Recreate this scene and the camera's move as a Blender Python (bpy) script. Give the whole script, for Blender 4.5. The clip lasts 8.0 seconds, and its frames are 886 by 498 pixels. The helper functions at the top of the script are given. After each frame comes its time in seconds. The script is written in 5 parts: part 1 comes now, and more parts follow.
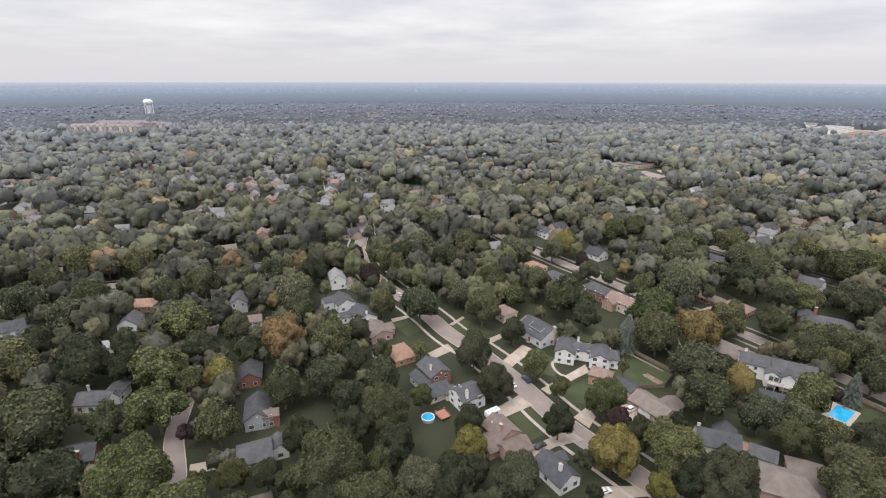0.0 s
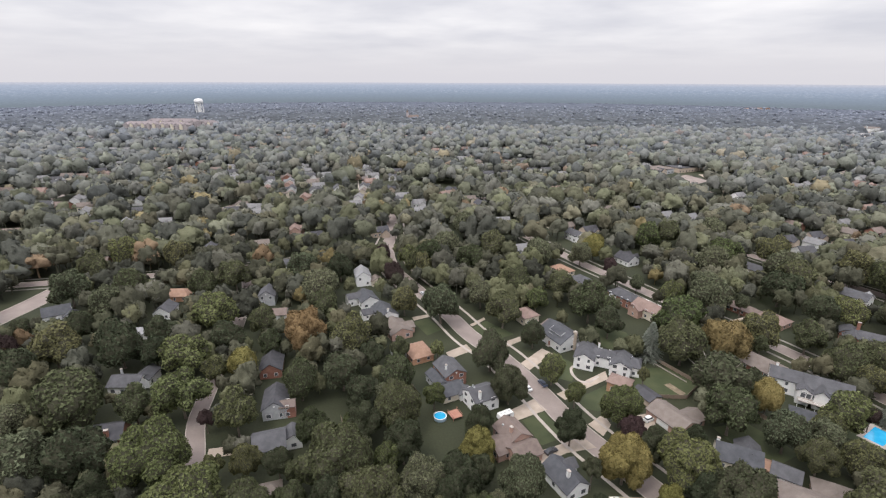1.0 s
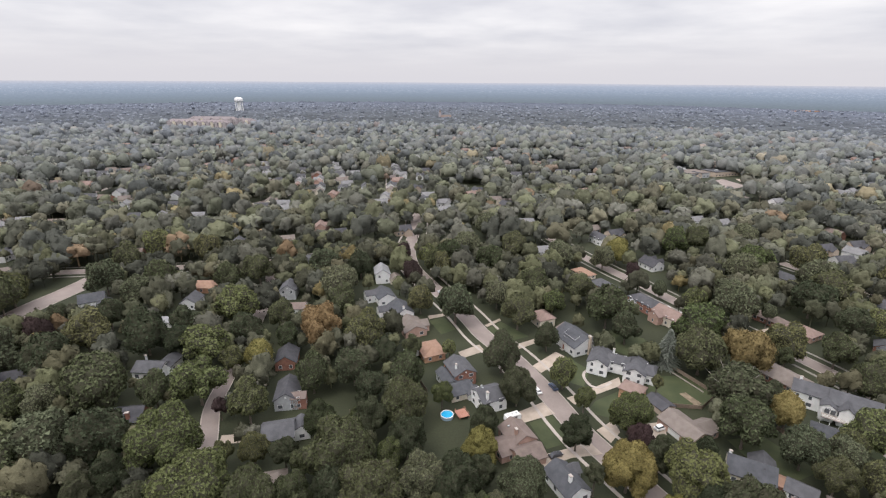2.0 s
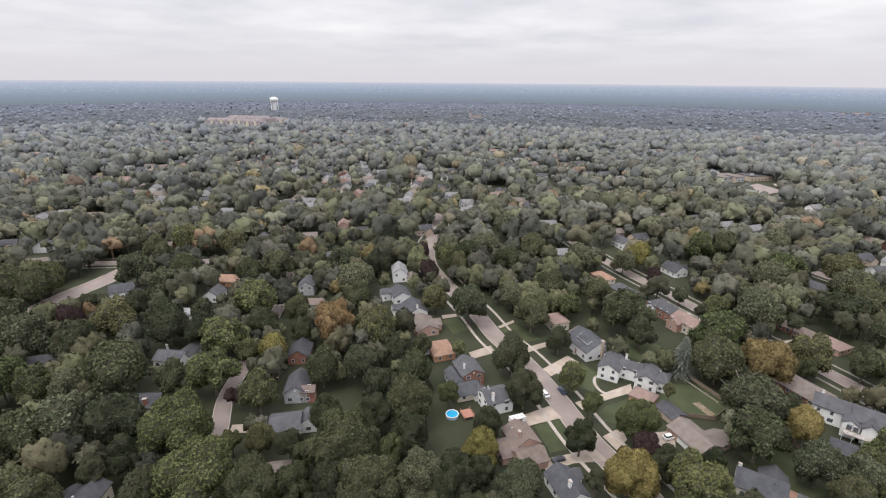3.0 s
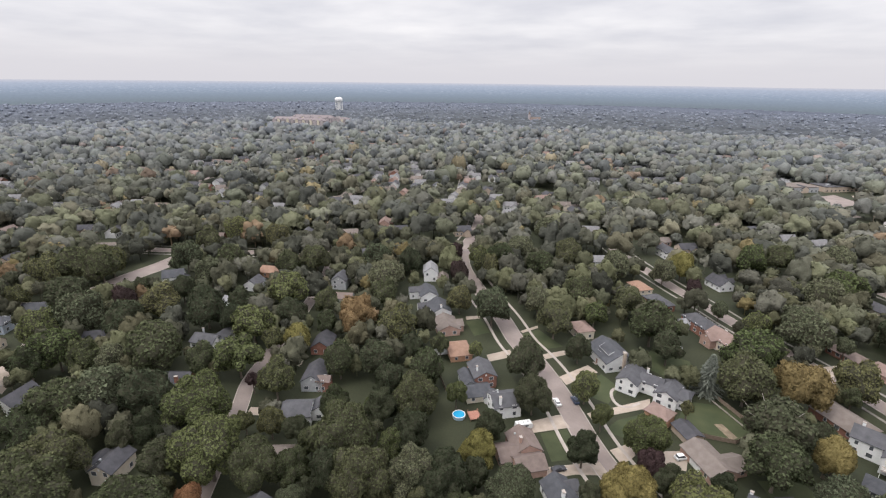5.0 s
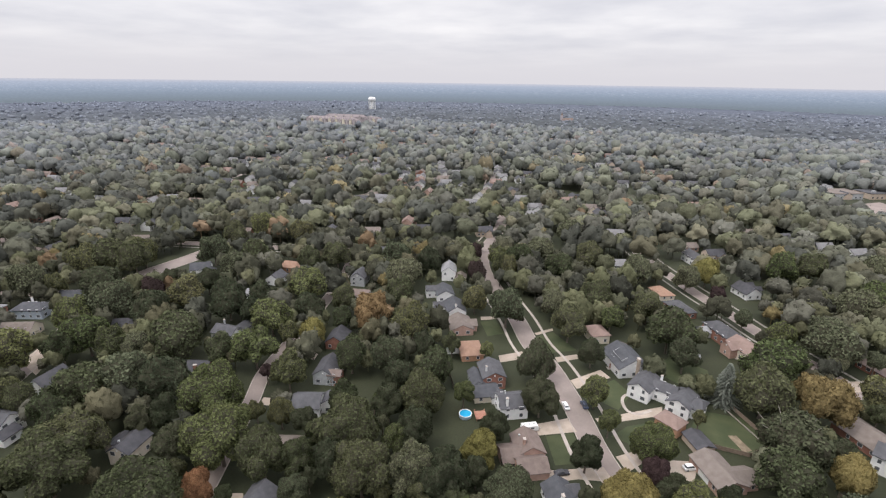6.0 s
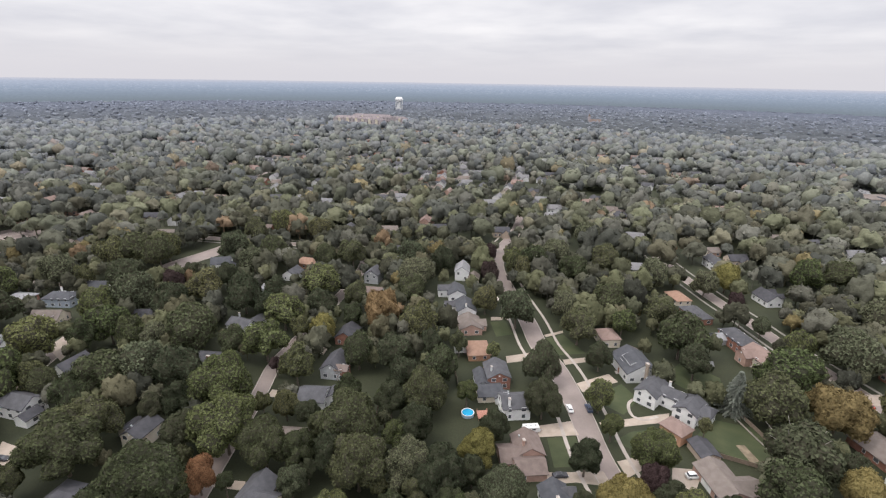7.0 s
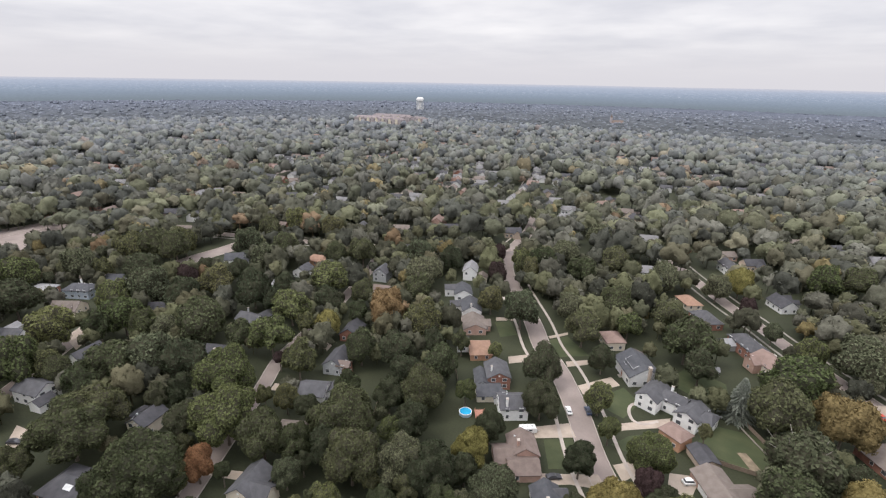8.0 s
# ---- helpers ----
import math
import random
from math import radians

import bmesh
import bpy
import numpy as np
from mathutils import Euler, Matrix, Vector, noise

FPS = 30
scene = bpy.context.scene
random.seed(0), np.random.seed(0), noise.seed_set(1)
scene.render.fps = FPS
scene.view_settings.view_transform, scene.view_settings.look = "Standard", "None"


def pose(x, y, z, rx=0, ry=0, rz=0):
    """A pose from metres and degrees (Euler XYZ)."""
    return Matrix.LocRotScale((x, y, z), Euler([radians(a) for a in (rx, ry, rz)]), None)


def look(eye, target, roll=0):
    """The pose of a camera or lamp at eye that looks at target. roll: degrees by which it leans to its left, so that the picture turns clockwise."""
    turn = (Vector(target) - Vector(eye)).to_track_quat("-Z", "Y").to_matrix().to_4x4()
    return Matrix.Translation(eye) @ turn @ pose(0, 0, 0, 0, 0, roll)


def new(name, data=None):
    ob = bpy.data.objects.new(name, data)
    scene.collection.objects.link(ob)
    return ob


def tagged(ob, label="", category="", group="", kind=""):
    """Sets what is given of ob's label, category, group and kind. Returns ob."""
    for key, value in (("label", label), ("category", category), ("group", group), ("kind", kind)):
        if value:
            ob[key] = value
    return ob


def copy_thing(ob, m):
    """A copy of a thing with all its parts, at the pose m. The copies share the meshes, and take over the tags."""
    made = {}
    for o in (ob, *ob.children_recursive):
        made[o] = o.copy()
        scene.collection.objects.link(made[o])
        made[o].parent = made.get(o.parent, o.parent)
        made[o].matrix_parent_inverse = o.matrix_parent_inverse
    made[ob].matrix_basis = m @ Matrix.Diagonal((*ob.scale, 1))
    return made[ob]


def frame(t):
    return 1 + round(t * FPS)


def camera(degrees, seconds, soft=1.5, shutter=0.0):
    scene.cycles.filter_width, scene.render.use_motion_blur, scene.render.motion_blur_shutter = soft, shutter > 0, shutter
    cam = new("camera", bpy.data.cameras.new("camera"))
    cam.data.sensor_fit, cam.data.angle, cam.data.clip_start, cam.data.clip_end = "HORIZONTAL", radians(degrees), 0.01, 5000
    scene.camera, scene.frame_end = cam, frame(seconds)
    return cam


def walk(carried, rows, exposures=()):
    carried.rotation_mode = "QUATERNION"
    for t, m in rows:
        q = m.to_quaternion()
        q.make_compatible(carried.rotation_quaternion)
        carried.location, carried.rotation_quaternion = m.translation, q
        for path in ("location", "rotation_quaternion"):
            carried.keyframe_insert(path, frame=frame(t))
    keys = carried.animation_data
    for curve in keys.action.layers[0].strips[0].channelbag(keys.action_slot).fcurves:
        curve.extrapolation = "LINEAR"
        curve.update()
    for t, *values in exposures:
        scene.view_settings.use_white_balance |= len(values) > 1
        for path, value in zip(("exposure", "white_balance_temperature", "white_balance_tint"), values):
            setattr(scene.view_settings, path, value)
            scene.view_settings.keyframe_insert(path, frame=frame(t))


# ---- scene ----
cam = camera(84.5, 8.0, soft=1.2)
PATH = [
    (0, (1.731, 0.783, 109.152), (1.711, 2.671, 108.493), 0.1),
    (0.5, (5.174, 0.667, 109.079), (5.075, 2.553, 108.421), 0.2),
    (1, (8.642, 0.548, 109.1), (8.47, 2.429, 108.443), 0.2),
    (1.5, (12.138, 0.451, 109.143), (11.9, 2.324, 108.486), 0.3),
    (3, (22.74, 1.19, 109.337), (22.32, 3.032, 108.68), 0.5),
    (3.5, (26.507, 1.557, 109.55), (26.028, 3.384, 108.893), 0.5),
    (4, (30.056, 2.243, 109.728), (29.524, 4.055, 109.071), 0.6),
    (4.5, (33.9, 3.128, 109.905), (33.312, 4.923, 109.249), 0.6),
    (6, (44.365, 5.566, 110.225), (43.602, 7.294, 109.568), 0.8),
    (6.5, (47.657, 6.483, 110.248), (46.843, 8.188, 109.591), 0.8),
    (7, (51.085, 7.526, 110.225), (50.227, 9.209, 109.568), 0.9),
    (7.5, (54.406, 8.674, 110.187), (53.51, 10.337, 109.53), 0.9),
    (8, (57.68, 9.96, 110.21), (56.748, 11.603, 109.553), 1.0),
]
walk(cam, [(t, look(eye, target, roll)) for t, eye, target, roll in PATH])

# ---- world and sun: an overcast afternoon ----
SUN_UP, SUN_ROUND = radians(64), radians(225)
world = bpy.data.worlds.new("overcast_sky")
scene.world = world
world.use_nodes = True
wn, wl = world.node_tree.nodes, world.node_tree.links
wn.clear()
w_out = wn.new("ShaderNodeOutputWorld")
w_mix = wn.new("ShaderNodeMixShader")
w_clear, w_cloud = wn.new("ShaderNodeBackground"), wn.new("ShaderNodeBackground")
sky = wn.new("ShaderNodeTexSky")
sky.sky_type, sky.sun_disc = "NISHITA", False
sky.sun_elevation, sky.sun_rotation = SUN_UP, SUN_ROUND
w_clear.inputs[1].default_value = 0.1
wl.new(sky.outputs[0], w_clear.inputs[0])
# cloud deck: the view direction projected on a flat layer, stretched noise
w_geo = wn.new("ShaderNodeTexCoord")
w_sep = wn.new("ShaderNodeSeparateXYZ")
wl.new(w_geo.outputs["Generated"], w_sep.inputs[0])


def w_math(op, a, b=None):
    n = wn.new("ShaderNodeMath")
    n.operation = op
    for i, v in enumerate((a, b)):
        if v is None:
            continue
        if isinstance(v, (int, float)):
            n.inputs[i].default_value = v
        else:
            wl.new(v, n.inputs[i])
    return n.outputs[0]


w_up = w_math("MAXIMUM", w_sep.outputs[2], 0.0)
w_den = w_math("ADD", w_up, 0.10)
w_com = wn.new("ShaderNodeCombineXYZ")
wl.new(w_math("DIVIDE", w_sep.outputs[0], w_den), w_com.inputs[0])
wl.new(w_math("DIVIDE", w_sep.outputs[1], w_den), w_com.inputs[1])
w_noise = wn.new("ShaderNodeTexNoise")
w_noise.inputs["Scale"].default_value = 0.75
w_noise.inputs["Detail"].default_value = 5
w_noise.inputs["Roughness"].default_value = 0.5
wl.new(w_com.outputs[0], w_noise.inputs["Vector"])
w_ramp = wn.new("ShaderNodeValToRGB")
w_ramp.color_ramp.elements[0].position, w_ramp.color_ramp.elements[0].color = 0.30, (0.60, 0.60, 0.66, 1)
w_ramp.color_ramp.elements[1].position, w_ramp.color_ramp.elements[1].color = 0.68, (0.88, 0.86, 0.88, 1)
wl.new(w_noise.outputs["Fac"], w_ramp.inputs[0])
# a low even band of murk over the horizon
w_low = wn.new("ShaderNodeMapRange")
w_low.interpolation_type = "SMOOTHSTEP"
w_low.inputs["From Min"].default_value, w_low.inputs["From Max"].default_value = 0.0, 0.11
wl.new(w_up, w_low.inputs["Value"])
w_band = wn.new("ShaderNodeMix")
w_band.data_type = "RGBA"
w_band.inputs["A"].default_value = (0.66, 0.645, 0.69, 1)
wl.new(w_low.outputs[0], w_band.inputs["Factor"])
wl.new(w_ramp.outputs[0], w_band.inputs["B"])
wl.new(w_band.outputs["Result"], w_cloud.inputs[0])
# an overcast sky is brightest overhead
w_zen = wn.new("ShaderNodeMapRange")
w_zen.interpolation_type = "SMOOTHSTEP"
w_zen.inputs["From Min"].default_value, w_zen.inputs["From Max"].default_value = 0.18, 0.85
w_zen.inputs["To Min"].default_value, w_zen.inputs["To Max"].default_value = 1.15, 2.9
wl.new(w_up, w_zen.inputs["Value"])
wl.new(w_zen.outputs[0], w_cloud.inputs[1])
w_mix.inputs[0].default_value = 0.93
wl.new(w_clear.outputs[0], w_mix.inputs[1])
wl.new(w_cloud.outputs[0], w_mix.inputs[2])
wl.new(w_mix.outputs[0], w_out.inputs[0])

sun = new("sun", bpy.data.lights.new("sun", "SUN"))
sun.data.energy, sun.data.angle, sun.data.color = 1.5, radians(20), (1.0, 0.95, 0.88)
sun_way = Vector((math.sin(SUN_ROUND) * math.cos(SUN_UP), math.cos(SUN_ROUND) * math.cos(SUN_UP), math.sin(SUN_UP)))
sun.matrix_world = look(sun_way * 300, (0, 0, 0))

# ---- materials ----
mats = {}


def noise_mat(name, a, b, scale=1.0, rough=0.85, fine=0.0, bump=0.0, island=0.0, ob_rand=0.0, spec=0.3, fine_scale=8.0, stretch=(1, 1, 1), metal=0.0):
    """A matt surface between the colours a and b: broad noise, fine grain, wear from piece to piece."""
    if name in mats:
        return mats[name]
    m = bpy.data.materials.new(name)
    m.use_nodes = True
    n, l = m.node_tree.nodes, m.node_tree.links
    bs = n["Principled BSDF"]
    tc = n.new("ShaderNodeTexCoord")
    mp = n.new("ShaderNodeMapping")
    mp.inputs["Scale"].default_value = stretch
    l.new(tc.outputs["Object"], mp.inputs["Vector"])
    t1, t2 = n.new("ShaderNodeTexNoise"), n.new("ShaderNodeTexNoise")
    t1.inputs["Scale"].default_value, t1.inputs["Detail"].default_value = scale, 4
    t2.inputs["Scale"].default_value, t2.inputs["Detail"].default_value = scale * fine_scale, 3
    for t in (t1, t2):
        l.new(mp.outputs[0], t.inputs["Vector"])
    rp = n.new("ShaderNodeMapRange")
    rp.inputs["From Min"].default_value, rp.inputs["From Max"].default_value = 0.32, 0.68
    l.new(t1.outputs["Fac"], rp.inputs["Value"])
    mx = n.new("ShaderNodeMix")
    mx.data_type = "RGBA"
    mx.inputs["A"].default_value, mx.inputs["B"].default_value = (*a, 1), (*b, 1)
    l.new(rp.outputs[0], mx.inputs["Factor"])
    hs = n.new("ShaderNodeHueSaturation")
    l.new(mx.outputs["Result"], hs.inputs["Color"])
    # value = 1 + fine * (grain - 0.5) + island * (random - 0.5) + ob_rand * (random - 0.5)
    val = None

    def add(src, k):
        nonlocal val
        q = n.new("ShaderNodeMath")
        q.operation = "MULTIPLY_ADD"
        l.new(src, q.inputs[0])
        q.inputs[1].default_value = k
        if val is None:
            q.inputs[2].default_value = 1 - k / 2
        else:
            o = n.new("ShaderNodeMath")
            o.operation = "SUBTRACT"
            l.new(val, o.inputs[0])
            o.inputs[1].default_value = k / 2
            l.new(o.outputs[0], q.inputs[2])
        val = q.outputs[0]

    if fine:
        add(t2.outputs["Fac"], fine)
    if island:
        g = n.new("ShaderNodeNewGeometry")
        add(g.outputs["Random Per Island"], island)
    if ob_rand:
        oi = n.new("ShaderNodeObjectInfo")
        add(oi.outputs["Random"], ob_rand)
    if val is not None:
        l.new(val, hs.inputs["Value"])
    l.new(hs.outputs[0], bs.inputs["Base Color"])
    bs.inputs["Roughness"].default_value = rough
    bs.inputs["Specular IOR Level"].default_value = spec
    bs.inputs["Metallic"].default_value = metal
    if bump:
        bp = n.new("ShaderNodeBump")
        bp.inputs["Strength"].default_value, bp.inputs["Distance"].default_value = bump, 0.05
        l.new(t2.outputs["Fac"], bp.inputs["Height"])
        l.new(bp.outputs[0], bs.inputs["Normal"])
    mats[name] = m
    return m


def leaf_mat(name, colour, spread=1.3, tint=False, mottle=0.7, grain=0.45, relief=1.1, speckle=0.65):
    """Foliage: dull leaves, a little light coming through, colour changing from tuft to tuft and over the crown."""
    m = bpy.data.materials.new(name)
    m.use_nodes = True
    n, l = m.node_tree.nodes, m.node_tree.links
    n.clear()
    out = n.new("ShaderNodeOutputMaterial")
    if tint:
        at = n.new("ShaderNodeAttribute")
        at.attribute_name = "tint"
        src = at.outputs["Color"]
    else:
        rgb = n.new("ShaderNodeRGB")
        rgb.outputs[0].default_value = (*colour, 1)
        src = rgb.outputs[0]
    g, oi = n.new("ShaderNodeNewGeometry"), n.new("ShaderNodeObjectInfo")
    hs = n.new("ShaderNodeHueSaturation")
    l.new(src, hs.inputs["Color"])
    tn = n.new("ShaderNodeTexNoise")
    tn.inputs["Scale"].default_value, tn.inputs["Detail"].default_value = grain, 3
    l.new(g.outputs["Position"], tn.inputs["Vector"])

    def mad(a, k, c):
        q = n.new("ShaderNodeMath")
        q.operation = "MULTIPLY_ADD"
        l.new(a, q.inputs[0])
        q.inputs[1].default_value = k
        if isinstance(c, (int, float)):
            q.inputs[2].default_value = c
        else:
            l.new(c, q.inputs[2])
        return q.outputs[0]

    fine = n.new("ShaderNodeTexNoise")
    fine.inputs["Scale"].default_value, fine.inputs["Detail"].default_value = grain * 9, 2
    l.new(g.outputs["Position"], fine.inputs["Vector"])
    v = mad(g.outputs["Random Per Island"], speckle, (1.0 if tint else 0.86) - speckle / 2 - spread / 2 - mottle / 2)
    v = mad(fine.outputs["Fac"], spread, v)
    v = mad(tn.outputs["Fac"], mottle, v)
    if not tint:
        v = mad(oi.outputs["Random"], 0.5, v)
        l.new(mad(oi.outputs["Random"], -0.045, 0.518), hs.inputs["Hue"])
    l.new(v, hs.inputs["Value"])
    d, t, mix = n.new("ShaderNodeBsdfDiffuse"), n.new("ShaderNodeBsdfTranslucent"), n.new("ShaderNodeMixShader")
    clumps = n.new("ShaderNodeTexNoise")
    clumps.inputs["Scale"].default_value, clumps.inputs["Detail"].default_value = relief, 3
    clumps.inputs["Roughness"].default_value = 0.6
    l.new(g.outputs["Position"], clumps.inputs["Vector"])
    bp = n.new("ShaderNodeBump")
    bp.inputs["Strength"].default_value, bp.inputs["Distance"].default_value = 0.55, 0.8 / relief
    l.new(clumps.outputs["Fac"], bp.inputs["Height"])
    l.new(bp.outputs[0], d.inputs["Normal"])
    l.new(hs.outputs[0], d.inputs["Color"])
    l.new(hs.outputs[0], t.inputs["Color"])
    mix.inputs[0].default_value = 0.05
    l.new(d.outputs[0], mix.inputs[1])
    l.new(t.outputs[0], mix.inputs[2])
    l.new(mix.outputs[0], out.inputs[0])
    return m


# dull: green greyed and lightened for haze, mostly on further trees
LEAF = dict(green=(0.070, 0.072, 0.047), dark=(0.053, 0.056, 0.041), light=(0.098, 0.103, 0.056), olive=(0.093, 0.089, 0.053),
            orange=(0.139, 0.097, 0.057), yellow=(0.149, 0.121, 0.057), purple=(0.044, 0.029, 0.033), spruce=(0.124, 0.124, 0.124), red=(0.178, 0.096, 0.060), dull=(0.090, 0.091, 0.068))
WORDS = dict(green="broad green deciduous tree with a dense leafy crown", dark="dark green deciduous tree with a dense crown",
             light="yellowish light green deciduous tree with a full crown", olive="olive brown tree with thinning early autumn leaves",
             orange="large tree turned orange brown in early autumn", yellow="small tree with golden yellow autumn leaves",
             purple="dark purple leaved ornamental tree", spruce="blue grey spruce with a pointed crown", red="tree with bright orange red autumn leaves", dull="grey green deciduous tree with a rounded crown")
# further crowns get this lighter copy, with haze put into the colour
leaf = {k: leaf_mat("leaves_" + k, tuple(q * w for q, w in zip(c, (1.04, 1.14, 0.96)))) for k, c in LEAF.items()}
# dark colour for the crown cores: painted shade in the gaps between sprays
leaf_core_shade = leaf_mat("inner_shade", (0.040, 0.040, 0.027), 0.8)
# darker copy of the same leaves for near crowns, without that haze
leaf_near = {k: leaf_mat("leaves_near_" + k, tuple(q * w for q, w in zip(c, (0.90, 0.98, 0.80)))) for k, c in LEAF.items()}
leaf_far = leaf_mat("leaves_mixed", None, 0.9, tint=True, mottle=0.6, grain=0.3, relief=0.7, speckle=0.6)
leaf_soft = leaf_mat("leaves_distant", None, 0.8, True, 0.5, 0.08, relief=0.3, speckle=0.3)
bark = noise_mat("bark", (0.10, 0.08, 0.065), (0.18, 0.15, 0.125), 3.0, fine=0.5)
m_grass = noise_mat("grass", (0.023, 0.028, 0.014), (0.040, 0.044, 0.023), 0.05, fine=0.7, bump=0.3, fine_scale=30)
m_lawn = noise_mat("mown_lawn", (0.038, 0.049, 0.022), (0.060, 0.069, 0.033), 0.16, fine=0.5, fine_scale=25, ob_rand=0.35)
m_road = noise_mat("worn_asphalt", (0.214, 0.177, 0.163), (0.272, 0.228, 0.209), 0.12, fine=0.25, fine_scale=12)
m_concrete = noise_mat("concrete", (0.335, 0.296, 0.265), (0.425, 0.376, 0.340), 0.35, fine=0.25)
m_drive = noise_mat("driveway_concrete", (0.31, 0.26, 0.215), (0.40, 0.335, 0.28), 0.3, fine=0.25, ob_rand=0.2)
m_dirt = noise_mat("bare_soil", (0.15, 0.12, 0.085), (0.27, 0.215, 0.15), 0.6, fine=0.4)
m_trim = noise_mat("white_trim_paint", (0.70, 0.70, 0.69), (0.80, 0.80, 0.79), 1.2, rough=0.55)
m_glass = noise_mat("window_glass", (0.07, 0.075, 0.085), (0.11, 0.115, 0.125), 0.8, rough=0.12, spec=0.6)
m_metal = noise_mat("grey_metal", (0.40, 0.41, 0.42), (0.52, 0.53, 0.54), 1.5, rough=0.45, metal=0.3)
m_fence = noise_mat("weathered_fence_wood", (0.17, 0.13, 0.10), (0.27, 0.21, 0.165), 1.5, fine=0.4, ob_rand=0.3)
ROOF = dict(grey=((0.064, 0.064, 0.070), (0.096, 0.096, 0.104)), dark=((0.048, 0.048, 0.054), (0.076, 0.075, 0.083)), brown=((0.140, 0.108, 0.096), (0.188, 0.148, 0.132)),
            tan=((0.148, 0.123, 0.109), (0.191, 0.162, 0.145)), pink=((0.205, 0.145, 0.125), (0.258, 0.186, 0.162)), orange=((0.260, 0.160, 0.115), (0.320, 0.205, 0.150)),
            pale=((0.235, 0.235, 0.243), (0.300, 0.300, 0.308)), blue=((0.054, 0.056, 0.064), (0.082, 0.085, 0.094)), worn=((0.165, 0.163, 0.168), (0.215, 0.212, 0.216)), rosy=((0.200, 0.172, 0.176), (0.250, 0.218, 0.222)))
WALL = dict(white=((0.72, 0.72, 0.72), (0.80, 0.80, 0.79)), cream=((0.58, 0.52, 0.43), (0.66, 0.60, 0.50)), beige=((0.44, 0.36, 0.29), (0.52, 0.43, 0.35)),
            weathered=((0.58, 0.58, 0.58), (0.66, 0.66, 0.65)), brick=((0.215, 0.100, 0.075), (0.300, 0.150, 0.110)), orange_brick=((0.42, 0.235, 0.150), (0.52, 0.31, 0.205)), pinkbrick=((0.38, 0.25, 0.205), (0.47, 0.32, 0.265)), grey=((0.34, 0.35, 0.36), (0.42, 0.43, 0.44)), blue=((0.33, 0.38, 0.44), (0.40, 0.45, 0.51)), rosy=((0.35, 0.315, 0.325), (0.43, 0.385, 0.390)))
roof_m = {k: noise_mat("shingles_" + k, a, b, 0.5, fine=0.45, fine_scale=14, ob_rand=0.15) for k, (a, b) in ROOF.items()}
wall_m = {k: noise_mat("wall_" + k, a, b, 0.7, fine=0.25, fine_scale=10) for k, (a, b) in WALL.items()}


# ---- builders ----
def mesh_of(name, verts, faces, material=None, smooth=False):
    me = bpy.data.meshes.new(name)
    me.from_pydata([tuple(v) for v in verts], [], [tuple(f) for f in faces])
    if material:
        me.materials.append(material)
    if smooth:
        for p in me.polygons:
            p.use_smooth = True
    return me


def part(name, data, parent, label="", m=None):
    """A mesh as one part under a thing or a part."""
    ob = new(name, data)
    ob.parent = parent
    if m is not None:
        ob.matrix_basis = m
    return tagged(ob, label)


def thing(name, m, label, category, group="", kind=""):
    ob = new(name)
    ob.empty_display_size = 0.5
    ob.matrix_basis = m
    return tagged(ob, label, category, group, kind)


def box(bm, x0, x1, y0, y1, z0, z1):
    v = [bm.verts.new((x, y, z)) for z in (z0, z1) for x, y in ((x0, y0), (x1, y0), (x1, y1), (x0, y1))]
    for f in ((3, 2, 1, 0), (4, 5, 6, 7), (0, 1, 5, 4), (1, 2, 6, 5), (2, 3, 7, 6), (3, 0, 4, 7)):
        bm.faces.new([v[i] for i in f])
    return v


def bm_mesh(name, bm, material, bevel=0.0):
    if bevel:
        bmesh.ops.bevel(bm, geom=bm.edges[:], offset=bevel, segments=1, affect="EDGES")
    bmesh.ops.recalc_face_normals(bm, faces=bm.faces[:])
    me = bpy.data.meshes.new(name)
    bm.to_mesh(me)
    bm.free()
    me.materials.append(material)
    return me


box_cache = {}


def box_mesh(name, sx, sy, sz, material, bevel=0.0):
    """A box, centred in x and y, standing on z = 0."""
    key = (name, round(sx, 3), round(sy, 3), round(sz, 3), material.name)
    if key not in box_cache:
        bm = bmesh.new()
        box(bm, -sx / 2, sx / 2, -sy / 2, sy / 2, 0, sz)
        box_cache[key] = bm_mesh(name, bm, material, bevel)
    return box_cache[key]


def big_mesh(name, verts, faces, material, tints=None, smooth=None, inner=None):
    """A large triangle mesh straight from arrays; tints: a colour for each vertex; smooth: which faces are rounded
    masses; inner: a darker material for those, as painted shade.
    """
    me = bpy.data.meshes.new(name)
    me.vertices.add(len(verts))
    me.vertices.foreach_set("co", np.ascontiguousarray(verts, dtype=np.float32).ravel())
    me.loops.add(len(faces) * 3)
    me.loops.foreach_set("vertex_index", np.ascontiguousarray(faces, dtype=np.int32).ravel())
    me.polygons.add(len(faces))
    me.polygons.foreach_set("loop_start", np.arange(0, len(faces) * 3, 3, dtype=np.int32))
    if smooth is not None:
        me.polygons.foreach_set("use_smooth", np.ascontiguousarray(smooth, dtype=bool))
    me.update(calc_edges=True)
    if tints is not None:
        at = me.attributes.new("tint", "FLOAT_COLOR", "POINT")
        at.data.foreach_set("color", np.ascontiguousarray(np.c_[tints, np.ones(len(tints))], dtype=np.float32).ravel())
    me.materials.append(material)
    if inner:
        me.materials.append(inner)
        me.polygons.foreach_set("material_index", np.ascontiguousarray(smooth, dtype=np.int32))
    me.validate()
    return me


